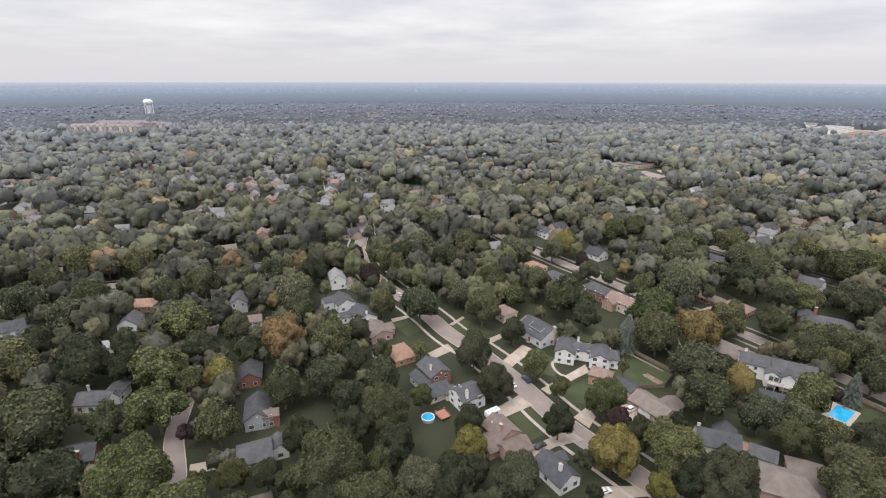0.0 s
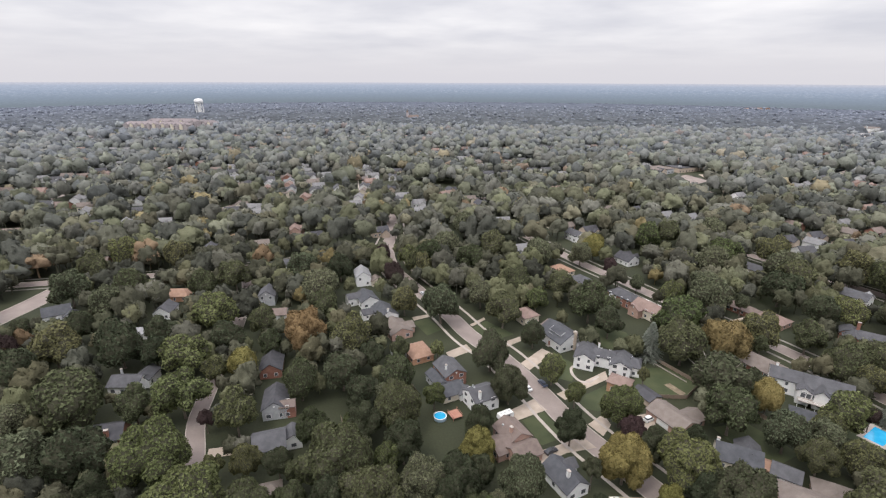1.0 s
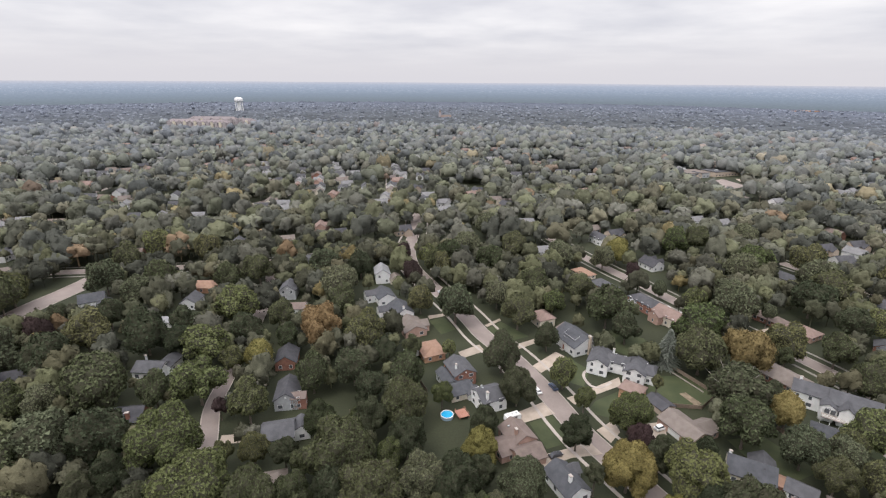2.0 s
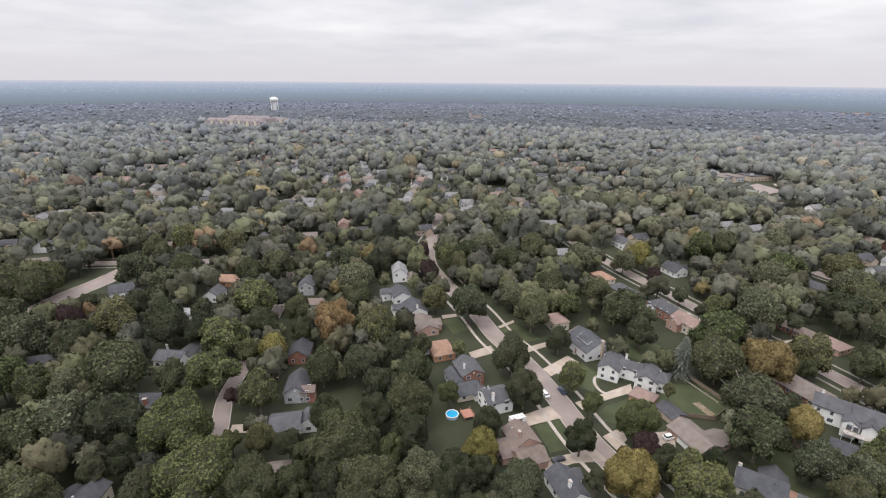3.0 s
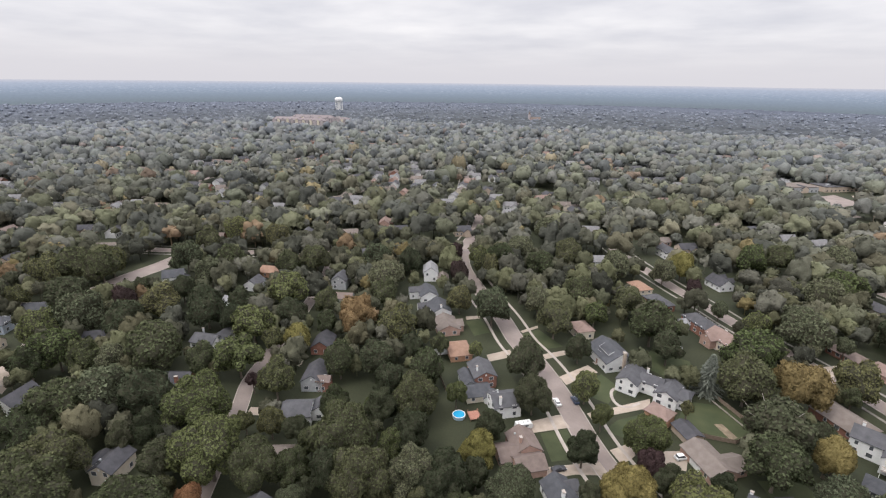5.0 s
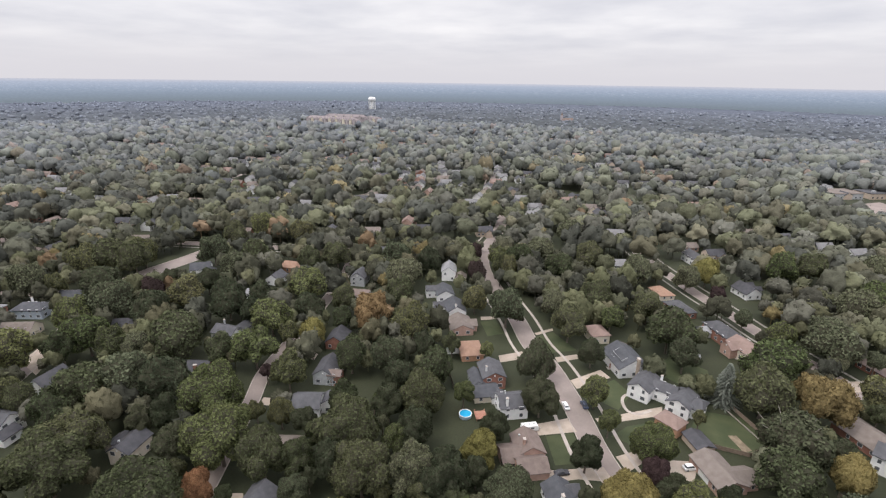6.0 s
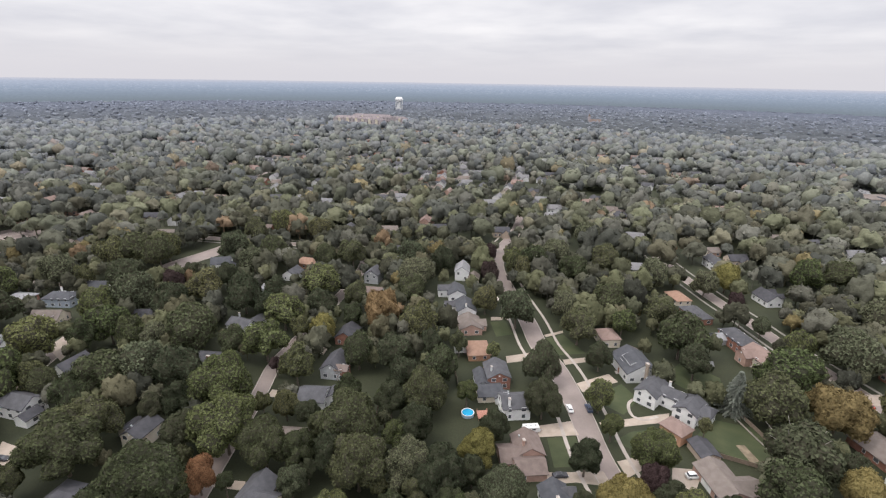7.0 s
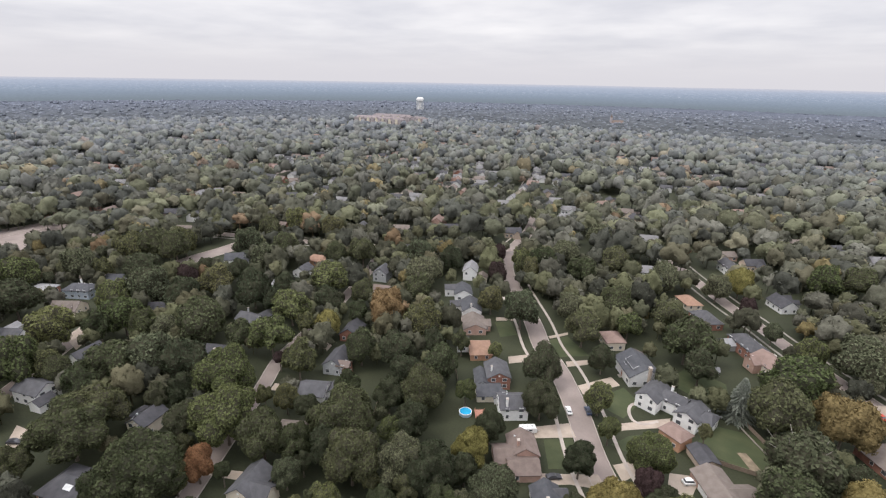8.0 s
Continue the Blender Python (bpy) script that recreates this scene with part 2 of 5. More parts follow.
# ---- streets ----
def smooth_line(pts, step=4.0):
    """A gentle curve through the given points."""
    p = [Vector((*q, 0)) for q in pts]
    p = [2 * p[0] - p[1], *p, 2 * p[-1] - p[-2]]
    out = []
    for a, b, c, d in zip(p, p[1:], p[2:], p[3:]):
        k = max(2, int((c - b).length / step))
        for i in range(k):
            t = i / k
            out.append(0.5 * ((2 * b) + (c - a) * t + (2 * a - 5 * b + 4 * c - d) * t * t + (3 * b - a - 3 * c + d) * t ** 3))
    out.append(p[-2])
    return out


def ribbon(line, off0, off1, z0, z1):
    """A slab along the line between two sideways offsets, with its sides."""
    verts, faces = [], []
    for i, q in enumerate(line):
        w = (line[min(i + 1, len(line) - 1)] - line[max(i - 1, 0)]).normalized()
        s = Vector((w.y, -w.x, 0))
        for o, z in ((off0, z0), (off0, z1), (off1, z1), (off1, z0)):
            verts.append((q.x + s.x * o, q.y + s.y * o, z))
    for i in range(len(line) - 1):
        a, b = 4 * i, 4 * i + 4
        for j in range(3):
            faces.append((a + j, a + j + 1, b + j + 1, b + j))
    return verts, faces


STREETS = [
    # centre line, half width, pavement offsets (left, right)
    ([(92, 64), (75, 89), (58, 113), (41, 136.5), (29.3, 158.3), (16, 180), (3.2, 196), (-9.2, 216.8), (-30, 247), (-48, 277), (-58, 312), (-62, 350), (-74, 399), (-94, 433), (-118, 500), (-140, 580)], 4.0, (-8.4, 9.0)),
    ([(190, 100), (162, 150), (143, 187), (126, 213), (102, 245), (86, 270), (72, 290), (48, 330), (30, 366)], 3.5, (-7.6, 7.8)),
    ([(300, 140), (262, 192), (235, 240), (210, 279), (178, 330), (150, 390)], 3.6, (-7.6, 7.8)),
    ([(-330, 205), (-262, 224), (-220, 237), (-172, 253), (-120, 275), (-58, 312)], 3.6, (-7.8, 7.8)),
    ([(-214, 141), (-219, 156), (-222, 184), (-221, 206), (-222, 237)], 6.6, (-9.2, 9.2)),
    ([(-52, 62), (-64, 86), (-77, 112), (-86, 128), (-91, 144), (-95, 158), (-104, 190), (-118, 230), (-138, 268)], 2.7, (-7.0, 6.6)),
    ([(-207, 139), (-199, 125), (-188, 111), (-176, 96), (-160, 72), (-142, 44), (-128, 10)], 3.2, (-7.0, 7.0)),
    ([(-380, 120), (-378, 170), (-385, 240), (-395, 330), (-410, 440)], 4.5, (-8, 8)),
    ([(-300, 380), (-205, 405), (-100, 440), (20, 470), (120, 500), (240, 520)], 3.6, (-7.6, 7.6)),
    ([(-225, 395), (-206, 470), (-190, 540), (-170, 640)], 3.8, (-7.6, 7.6)),
    ([(-330, 100), (-290, 114), (-255, 131), (-238, 140), (-214, 153)], 3.2, (-7, 7)),
]
lines = [smooth_line(s[0]) for s in STREETS]

# ---- ground: one sheet to the horizon ----
bm = bmesh.new()
rings = [0, 60, 140, 260, 420, 700, 1200, 2000, 3200, 4880]
prev = None
for r in rings:
    row = [bm.verts.new((0, 0, 0))] if r == 0 else [bm.verts.new((r * math.cos(a * math.tau / 48), r * math.sin(a * math.tau / 48), 0)) for a in range(48)]
    if prev is not None:
        for i in range(48):
            j = (i + 1) % 48
            if len(prev) == 1:
                bm.faces.new((prev[0], row[i], row[j]))
            else:
                bm.faces.new((prev[i], row[i], row[j], prev[j]))
    prev = row
ground = new("ground", bm_mesh("ground", bm, m_grass))
tagged(ground, "flat ground of rough grass and leaf litter", "ground", kind="structure")

m_path = noise_mat("weathered_footpath", (0.20, 0.185, 0.165), (0.27, 0.25, 0.225), 0.4, fine=0.3)
for i, (line, (pts, half, paves)) in enumerate(zip(lines, STREETS)):
    lift = 0.004 * (i + 1)
    road = new("road", mesh_of("road", *ribbon(line, -half, half, -0.1, 0.03 + lift), m_road))
    tagged(road, "worn pale grey residential street", "road", "streets", "structure")
    for side in (-1, 1):
        v, f = ribbon(line, side * half, side * (half + 0.28), -0.1, 0.15 + lift)
        part("kerb", mesh_of("kerb", v, f, m_concrete), road)
    for o in paves if i < 4 else ():
        pave = new("pavement", mesh_of("pavement", *ribbon(line, o - 0.6, o + 0.6, -0.1, 0.10 + lift), m_concrete if i == 0 else m_path))
        tagged(pave, "pale concrete footpath along the street", "pavement", "footpaths", "structure")


def slab(name, corners, material, top, label, category, kind="structure"):
    """A flat poured slab with the given corners."""
    bm = bmesh.new()
    lo = [bm.verts.new((x, y, -0.1)) for x, y in corners]
    hi = [bm.verts.new((x, y, top)) for x, y in corners]
    bm.faces.new(hi)
    for i in range(len(lo)):
        j = (i + 1) % len(lo)
        bm.faces.new((lo[i], lo[j], hi[j], hi[i]))
    ob = new(name, bm_mesh(name, bm, material))
    return tagged(ob, label, category, kind=kind)


DRIVES = [
    [(17.2, 142.8), (27.8, 151.6), (32.0, 146.0), (20.2, 138.5)],
    [(24.6, 175.0), (34.4, 187.6), (38.6, 183.6), (27.8, 170.4)],
    [(36.6, 155.6), (43.6, 161.0), (57.7, 172.6), (57.6, 167.1), (45.0, 157.8), (39.2, 152.2)],
    [(-6.4, 180.2), (1.8, 188.0), (4.6, 183.0), (-4.1, 175.6)],
    [(15.6, 189.2), (25.6, 197.1), (26.0, 193.4), (17.4, 185.8)],
    [(2.6, 206.0), (9.2, 214.3), (9.9, 212.2), (4.0, 204.6)],
    [(-25.6, 210.9), (-17.5, 215.0), (-16.6, 212.6), (-24.1, 207.6)],
    [(25.4, 124.1), (34.9, 129.3), (42.0, 133.4), (45.6, 128.6), (35.9, 125.4), (27.7, 120.0)],
    [(60.3, 145.0), (68.5, 148.1), (66.9, 138.7), (60.5, 136.8)],
    [(45.0, 139.6), (51.3, 145.6), (52.6, 140.0), (48.8, 134.2)],
    [(117.5, 217.0), (138.6, 228.8), (143.0, 223.6), (122.0, 211.8)],
    [(55.5, 110.0), (41.7, 109.5), (43.8, 105.2), (58.5, 106.4)],
    [(-56.9, 77.0), (-48.8, 80.5), (-46.2, 78.0), (-56.6, 74.3)],
    [(-75.0, 116.4), (-66.6, 119.0), (-65.8, 114.8), (-73.6, 112.6)],
    [(-129, 56), (-118.2, 57.6), (-110.9, 53.6), (-119.5, 49.0)],
    [(-90, 148.1), (-74.3, 144.1), (-75.9, 148.8), (-91, 151.7)],
    [(-48.0, 204.0), (-40.0, 204.0), (-36.0, 199.0), (-46.0, 196.0)],
]
for c in DRIVES:
    slab("driveway", c, m_drive, 0.085 + 0.003 * (len(c) % 3), "tan concrete driveway beside a house", "driveway")
LAWNS = [
    [(23.0, 139.6), (31.0, 145.0), (37.0, 133.0), (28.5, 128.0)],
    [(31.5, 168.0), (40.0, 183.0), (47.0, 176.0), (43.5, 164.0)],
    [(42.5, 148.5), (47, 156), (57, 164), (60, 156), (50, 147.0)],
    [(66, 162), (70, 176), (86, 178), (90, 166), (82, 157)],
    [(54, 196), (60, 212), (74, 206), (76, 190), (64, 190)],
    [(11, 190.5), (2.5, 201.0), (10, 211), (23, 199)],
    [(-24, 206), (-18, 211), (-10, 200), (-16, 194)],
    [(86, 142), (98, 146), (108, 132), (98, 126), (90, 132)],
    [(158, 236), (150, 246), (164, 256), (176, 244)],
    [(126, 144), (140, 154), (152, 144), (142, 132), (132, 133)],
    [(-68, 262), (-60, 266), (-54, 256), (-62, 252)],
]
for c in LAWNS:
    slab("lawn", c, m_lawn, 0.02, "short mown green lawn", "lawn")

# ---- houses ----
def gable_walls(w, d, h, rise):
    bm = bmesh.new()
    v = box(bm, -w / 2, w / 2, -d / 2, d / 2, 0, h)
    if rise > 0:
        for sx, (a, b) in ((-1, (4, 7)), (1, (5, 6))):
            top = bm.verts.new((sx * w / 2, 0, h + rise))
            bm.faces.new((v[a], v[b], top))
    return bm


def gable_roof(w, d, h, rise, over=0.45, thick=0.22, hip=0.0):
    """Two slopes with thickness; hip: how far the ridge is drawn in at both ends."""
    k = rise / (d / 2)
    e = d / 2 + over
    ze = h - over * k
    x = w / 2 + (over if hip else 0.3)
    r = x - hip
    v = [(-x, -e, ze), (x, -e, ze), (x, e, ze), (-x, e, ze), (-r, 0, h + rise), (r, 0, h + rise)]
    v += [(a, b, c + thick) for a, b, c in v]
    f = [(0, 1, 5, 4), (2, 3, 4, 5), (0, 4, 3), (1, 2, 5)]
    up = [tuple(i + 6 for i in q) for q in f]
    if not hip:
        f, up = f[:2], up[:2]
    edge = [(0, 1), (2, 3)] + ([(1, 2), (3, 0)] if hip else [(0, 4), (4, 3), (1, 5), (5, 2)])
    side = [(a, b, b + 6, a + 6) for a, b in edge]
    return v, f + up + side


def window(parent, m, w=1.0, h=1.3):
    fr = part("window", box_mesh("window_frame", w + 0.22, 0.08, h + 0.22, m_trim), parent, m=m)
    part("pane", box_mesh("pane", w, 0.05, h, m_glass), fr, m=pose(0, -0.035, 0.11))
    return fr


def block(home, cx, cy, yaw, w, d, h, rise, wall, roof, hip=0.0, wins=True, storeys=None, seed=1, door=False, garage=False, brick_gable=None):
    """One wing of a house: walls, roof, windows."""
    base = pose(cx, cy, 0, 0, 0, yaw)
    part("wall", bm_mesh("wall", gable_walls(w, d, h, 0 if hip else rise), wall_m[wall]), home, m=base)
    v, f = gable_roof(w, d, h, rise, hip=hip)
    part("roof", mesh_of("roof", v, f, roof_m[roof]), home, m=base)
    if not wins:
        return
    rnd = random.Random(seed)
    storeys = storeys or (2 if h > 4.4 else 1)
    for s in range(storeys):
        z = 0.9 + s * 2.7
        for turn, length, dist in ((0, w, d / 2), (180, w, d / 2), (90, d, w / 2), (270, d, w / 2)):
            count = max(1, int(length / 3.4))
            for i in range(count):
                x = (i + 0.5) / count * length - length / 2
                if s == 0 and turn == 0 and (door or garage) and abs(x) < 2.6:
                    continue
                if rnd.random() < 0.12:
                    continue
                window(home, base @ pose(0, 0, 0, 0, 0, turn) @ pose(x, -dist, z), rnd.choice((0.9, 1.1, 1.5)), rnd.choice((1.2, 1.35)))
    if not hip and rise > 1.9 and h > 4:
        for turn in (90, 270):
            part("gable_vent", box_mesh("gable_vent", 0.6, 0.06, 0.7, m_trim), home, m=base @ pose(0, 0, 0, 0, 0, turn) @ pose(0, -w / 2, h + rise * 0.25))
    if door:
        dr = part("door", box_mesh("door", 1.0, 0.09, 2.05, wall_m["brick"]), home, m=base @ pose(0.4, -d / 2, 0.25))
        part("door_frame", box_mesh("door_frame", 1.25, 0.06, 2.2, m_trim), dr, m=pose(0, 0.03, -0.02))
        part("doorstep", box_mesh("doorstep", 1.9, 1.2, 0.25, m_concrete), home, m=base @ pose(0.4, -d / 2 - 0.6, 0))
    if garage:
        g = part("garage_door", box_mesh("garage_door", 4.6, 0.08, 2.15, m_trim), home, m=base @ pose(0, -d / 2, 0.1))
        for i in range(4):
            part("door_panel", box_mesh("door_panel", 4.4, 0.04, 0.44, wall_m["white"]), g, m=pose(0, -0.05, 0.08 + i * 0.51))


def chimney(home, x, y, top, kind="brick", s=0.9):
    c = part("chimney", box_mesh("chimney", s, s * 0.7, top, wall_m[kind]), home, m=pose(x, y, 0))
    part("chimney_cap", box_mesh("chimney_cap", s + 0.2, s * 0.7 + 0.2, 0.15, m_concrete), c, m=pose(0, 0, top))


def roof_bits(home, x, y, z):
    part("roof_vent", box_mesh("roof_vent", 0.5, 0.5, 0.55, m_metal), home, m=pose(x, y, z))


HOUSES = []


def house(x, y, yaw, label, blocks, chimneys=(), vents=()):
    home = thing("house", pose(x, y, 0, 0, 0, yaw), label, "house", "houses on the streets")
    for i, b in enumerate(blocks):
        block(home, *b[:9], **(b[9] if len(b) > 9 else {}), seed=len(HOUSES) * 7 + i)
        ca, sa = math.cos(radians(yaw)), math.sin(radians(yaw))
        HOUSES.append((x + ca * b[0] - sa * b[1], y + sa * b[0] + ca * b[1], max(b[3], b[4]) * 0.5))
    for c in chimneys:
        chimney(home, *c)
    for v in vents:
        roof_bits(home, *v)
    return home


R1, L1 = -58.0, 122.0   # houses on the two sides of the main street
D, G = dict(door=True), dict(garage=True)
# beside the main street, far side from the pool
house(42.8, 194.2, R1, "grey roofed two storey house with beige siding and a skylit roof", [(0, 0, 0, 15.5, 12.6, 4.2, 3.6, "weathered", "blue", D), (-9.6, 3, 0, 6, 8, 2.8, 1.8, "beige", "brown")], [(7.9, 1, 8.6, "beige", 1.4)])
house(57.3, 175.8, -18, "large white two storey house with grey gabled roofs", [(-7, 0.5, 90, 12, 7.6, 4.9, 2.1, "white", "grey", D), (0, 2.5, 0, 8, 6.5, 4.7, 1.8, "white", "grey"), (6.6, 0, 90, 10.5, 7.6, 4.6, 2.0, "white", "grey", G), (11.6, 1.0, 0, 4.4, 7.5, 4.2, 1.7, "white", "grey", dict(hip=1.6))], [(-2.5, 5.0, 7.4, "white", 0.8)])
house(60.0, 160.2, -30, "small orange brick house with a brown hipped roof", [(0, 0, 0, 7.6, 6.4, 4.2, 1.5, "orange_brick", "pink", dict(hip=2.6))])
house(73.0, 143.1, R1, "low ranch house with a broad brown shingle roof", [(0, 0, 0, 13.5, 9, 2.8, 2.1, "pinkbrick", "tan", G), (2.6, 5.0, 90, 7.5, 6.5, 2.8, 1.8, "pinkbrick", "tan")])
house(68.4, 155.5, R1, "low garage with a dark brown roof", [(0, 0, 0, 8, 6, 2.5, 1.2, "beige", "dark", dict(wins=False))])
house(29.2, 213, R1, "small house with a red brown hipped roof", [(0, 0, 0, 9.5, 8, 4.2, 2.0, "cream", "pink", dict(hip=3.5))])
# beside the main street, pool side
house(-3.4, 161.5, L1, "brick two storey house with grey gable roof and low garage wing", [(0, 0, 0, 11, 8.5, 5.0, 2.2, "brick", "grey", D), (-9.0, 4.5, 90, 9, 8, 2.7, 1.9, "cream", "blue"), (-2, 6.3, 0, 10, 4.6, 3.4, 1.4, "grey", "blue")], [(-2, 2.5, 8.0, "white", 0.8)])
house(8.8, 147, L1, "white sided two storey house with dark grey gable roof", [(0, 0, 90, 9.5, 9, 4.8, 2.2, "white", "grey", D), (6.5, 3, 0, 4, 5, 2.6, 1.1, "white", "grey")], [(-3.5, 2.5, 8.2, "white", 1.0)], [(1.5, 1.8, 6.2), (2.8, 1.6, 6.2), (0.2, 2.2, 6.0)])
house(20.5, 126.8, L1, "brown roofed ranch house of tan brick in an L", [(3.4, -0.6, 0, 9.5, 8.4, 3.3, 2.5, "pinkbrick", "brown", D), (-4.8, 0.8, 90, 9.0, 7.0, 2.9, 2.0, "pinkbrick", "brown", D), (0.6, 5.6, 90, 6.5, 8, 2.7, 1.8, "pinkbrick", "brown")], [(1.5, 1.2, 6.8, "pinkbrick", 1.0)], [(5.5, 1.6, 4.6)])
house(33.5, 112.5, L1, "dark grey roofed cottage with a white dormer and gable", [(0.5, 0, 0, 11.5, 7.6, 3.2, 2.6, "white", "blue"), (3.4, -3.2, 90, 5, 3.6, 3.2, 1.6, "white", "grey")], [(-2, 1, 7.2, "white", 1.0)])
house(-17.8, 176.4, L1, "low orange roofed house of orange brick", [(0, 0, 0, 11.5, 9, 2.9, 2.0, "orange_brick", "orange", dict(hip=4.5)), (4, 7, 0, 6, 5, 4.0, 1.4, "white", "grey")])
house(-30, 195, L1, "tan roofed bungalow with a brick gable", [(0, 0, 0, 13, 10, 3.0, 2.4, "pinkbrick", "tan", D), (0, -4, 90, 7, 6, 3.0, 1.8, "pinkbrick", "tan")])
house(-38.4, 208.5, L1, "white house with a blue grey shingle roof", [(0, 0, 0, 13, 9, 4.2, 2.6, "white", "blue", D), (5, 6, 90, 8, 6, 3.0, 1.6, "white", "grey")], [(-6.2, 0.5, 8.0, "white", 1.0)])
house(-51, 224, L1, "pale grey house with a weathered grey roof", [(0, 0, 0, 12, 9, 3.8, 2.4, "white", "blue"), (3, 6, 90, 7, 6, 4.2, 1.6, "white", "grey")])
house(-60, 251, -68, "white two storey gabled house", [(0, 0, 0, 12, 8, 5.6, 2.8, "white", "pale"), (5, 7, 0, 6, 6, 3.0, 1.8, "cream", "tan")])
# second street
house(89.6, 224.4, -56, "two storey cream and brick house with a pinkish roof", [(0, 0, 0, 14, 9.5, 4.6, 2.4, "cream", "pink"), (-3, -5, 90, 6, 6, 4.2, 2.0, "pinkbrick", "pink", dict(door=True))], [(6.5, 2, 7.6, "brick", 1.2)])
house(81, 238, -56, "red brick two storey house with a grey roof", [(0, 0, 0, 15, 8.5, 4.8, 2.2, "brick", "grey", dict(hip=4.0)), (-4, -5, 90, 7, 6, 2.8, 1.8, "grey", "pale")])
house(63.9, 258.4, -56, "brick house with a grey hipped roof", [(0, 0, 0, 14, 9, 3.4, 2.2, "brick", "grey", dict(hip=4.0))])
house(55, 277, -56, "low house with a warm tan roof", [(0, 0, 0, 12, 8, 2.8, 2.0, "cream", "orange", dict(hip=3.8))])
house(97.5, 298, 122, "white house with dormers and a dark roof", [(0, 0, 0, 12, 9, 3.4, 3.2, "white", "dark"), (-3, -3, 90, 5, 3, 5.0, 1.4, "white", "dark"), (3, -3, 90, 5, 3, 5.0, 1.4, "white", "dark")])
house(73, 343, -60, "two storey house with a grey roof and white walls", [(0, 0, 0, 13, 9, 4.8, 2.6, "white", "grey")])
house(62, 372, -60, "low wide house with a pale tan roof", [(0, 0, 0, 20, 10, 3.0, 2.4, "cream", "tan"), (6, 7, 90, 9, 9, 3.0, 2.2, "pinkbrick", "tan")])
house(127, 164, -28, "large white two storey house with sunroom and grey roof", [(-6, 1, 0, 11, 8.5, 5.8, 2.4, "white", "grey"), (6, 0, 0, 14, 9.5, 5.8, 2.8, "white", "grey", D), (-1, -5.2, 90, 4.5, 4, 5.4, 1.2, "white", "grey"), (4, -5.6, 90, 5, 4, 5.6, 1.8, "white", "grey")], [(-9.5, 3, 8.6, "white", 0.8)])
house(118.5, 147.5, -28, "low garden room with a grey hipped roof", [(0, 0, 0, 10, 7, 2.8, 1.8, "white", "blue", dict(hip=3.2))])
house(119, 181, -55, "brick ranch house with a tan hipped roof", [(0, 0, 0, 16, 11, 2.8, 2.6, "brick", "tan", dict(hip=5.0))])
house(175.5, 202.5, -32, "brick house with white porch and broad grey roof", [(1, 0, 0, 18, 11, 3.8, 3.0, "brick", "grey", dict(hip=5.0)), (-6, -3.5, 90, 8, 7, 3.8, 2.4, "brick", "grey", dict(door=True)), (-7, 5, 90, 7, 7, 3.6, 2.0, "brick", "grey")], [(-4.5, 5, 8.4, "brick", 1.2)])
house(143, 225.5, 125, "long low ranch house with a brown roof", [(-5, 0, 0, 12, 9, 2.8, 2.2, "pinkbrick", "pink", dict(hip=4.2)), (9, 1, 0, 14, 7, 2.7, 1.8, "brick", "brown", dict(hip=3.0))])
house(200.2, 249.5, 125, "white gabled house with grey roof", [(0, 0, 0, 13, 8, 4.4, 2.6, "white", "grey"), (-3, -4, 90, 5, 5, 4.2, 2.0, "white", "pale")])
house(85.8, 125.5, -20, "cream house with dark blue grey gable roof", [(0, 0, 0, 12, 8.5, 3.6, 3.0, "cream", "blue"), (3, 3, 90, 8, 6.5, 3.6, 2.4, "cream", "grey")], [(-5.6, 0.5, 7.4, "white", 0.8)])
house(97.0, 120.5, -32, "white garage with grey roof and brick link", [(0, 0, 0, 7.2, 6.0, 2.9, 1.9, "white", "grey"), (-5.2, 0.5, 0, 3.6, 4.5, 2.5, 1.0, "brick", "orange", dict(wins=False))])
house(97.5, 108.5, -25, "wide house with tan hipped roofs", [(0, 0, 0, 15, 12, 2.9, 3.0, "pinkbrick", "tan", dict(hip=5.0)), (5, 7, 90, 10, 9, 2.9, 2.4, "pinkbrick", "tan", dict(hip=3.5))])
house(168.6, 287, 122, "pale walled house with a grey gable roof", [(0, 0, 0, 11, 8, 3.6, 2.4, "cream", "grey")])
# western side
house(-55.5, 117.5, 24, "white house with grey roof and a small rear wing", [(0, 0, 0, 9.5, 9, 4.2, 2.4, "white", "grey"), (7, 1.5, 90, 6, 5, 3.8, 1.6, "white", "grey")])
house(-62, 137.5, 18, "grey roofed house with a red brick two storey bay", [(0, 0, 90, 12, 8, 4.2, 2.6, "grey", "dark"), (4.2, -4, 0, 5, 4, 4.6, 1.2, "brick", "brown")])
house(-73.4, 160, 18, "dark roofed house with red brick dormer", [(0, 0, 90, 11, 8, 3.4, 2.8, "brick", "dark")])
house(-121, 143.5, 5, "white house with a weathered grey roof", [(0, 0, 0, 11, 8, 3.6, 2.2, "white", "grey"), (4.0, 4.5, 90, 8, 6, 3.6, 2.0, "white", "grey")], [(-4, 3, 6.5, "grey", 0.7)])
house(-193, 192, 40, "white house with a steep grey roof", [(0, 0, 0, 11, 8, 4.2, 3.0, "white", "blue"), (5, -4, 90, 6, 6, 3.0, 1.8, "white", "blue")])
house(-145, 201.5, 12, "white gabled house with a grey roof", [(0, 0, 90, 10, 8, 3.4, 2.8, "white", "grey")])
house(-150.5, 220, 10, "orange brick house with a terracotta roof", [(0, 0, 0, 13, 9, 3.2, 2.4, "orange_brick", "orange", dict(hip=3.5))])
house(-109.5, 117, 20, "dark roofed house with a red brick chimney", [(0, 0, 0, 12, 9, 3.2, 2.6, "brick", "dark")], [(2, -3.4, 6.2, "brick", 1.2)])
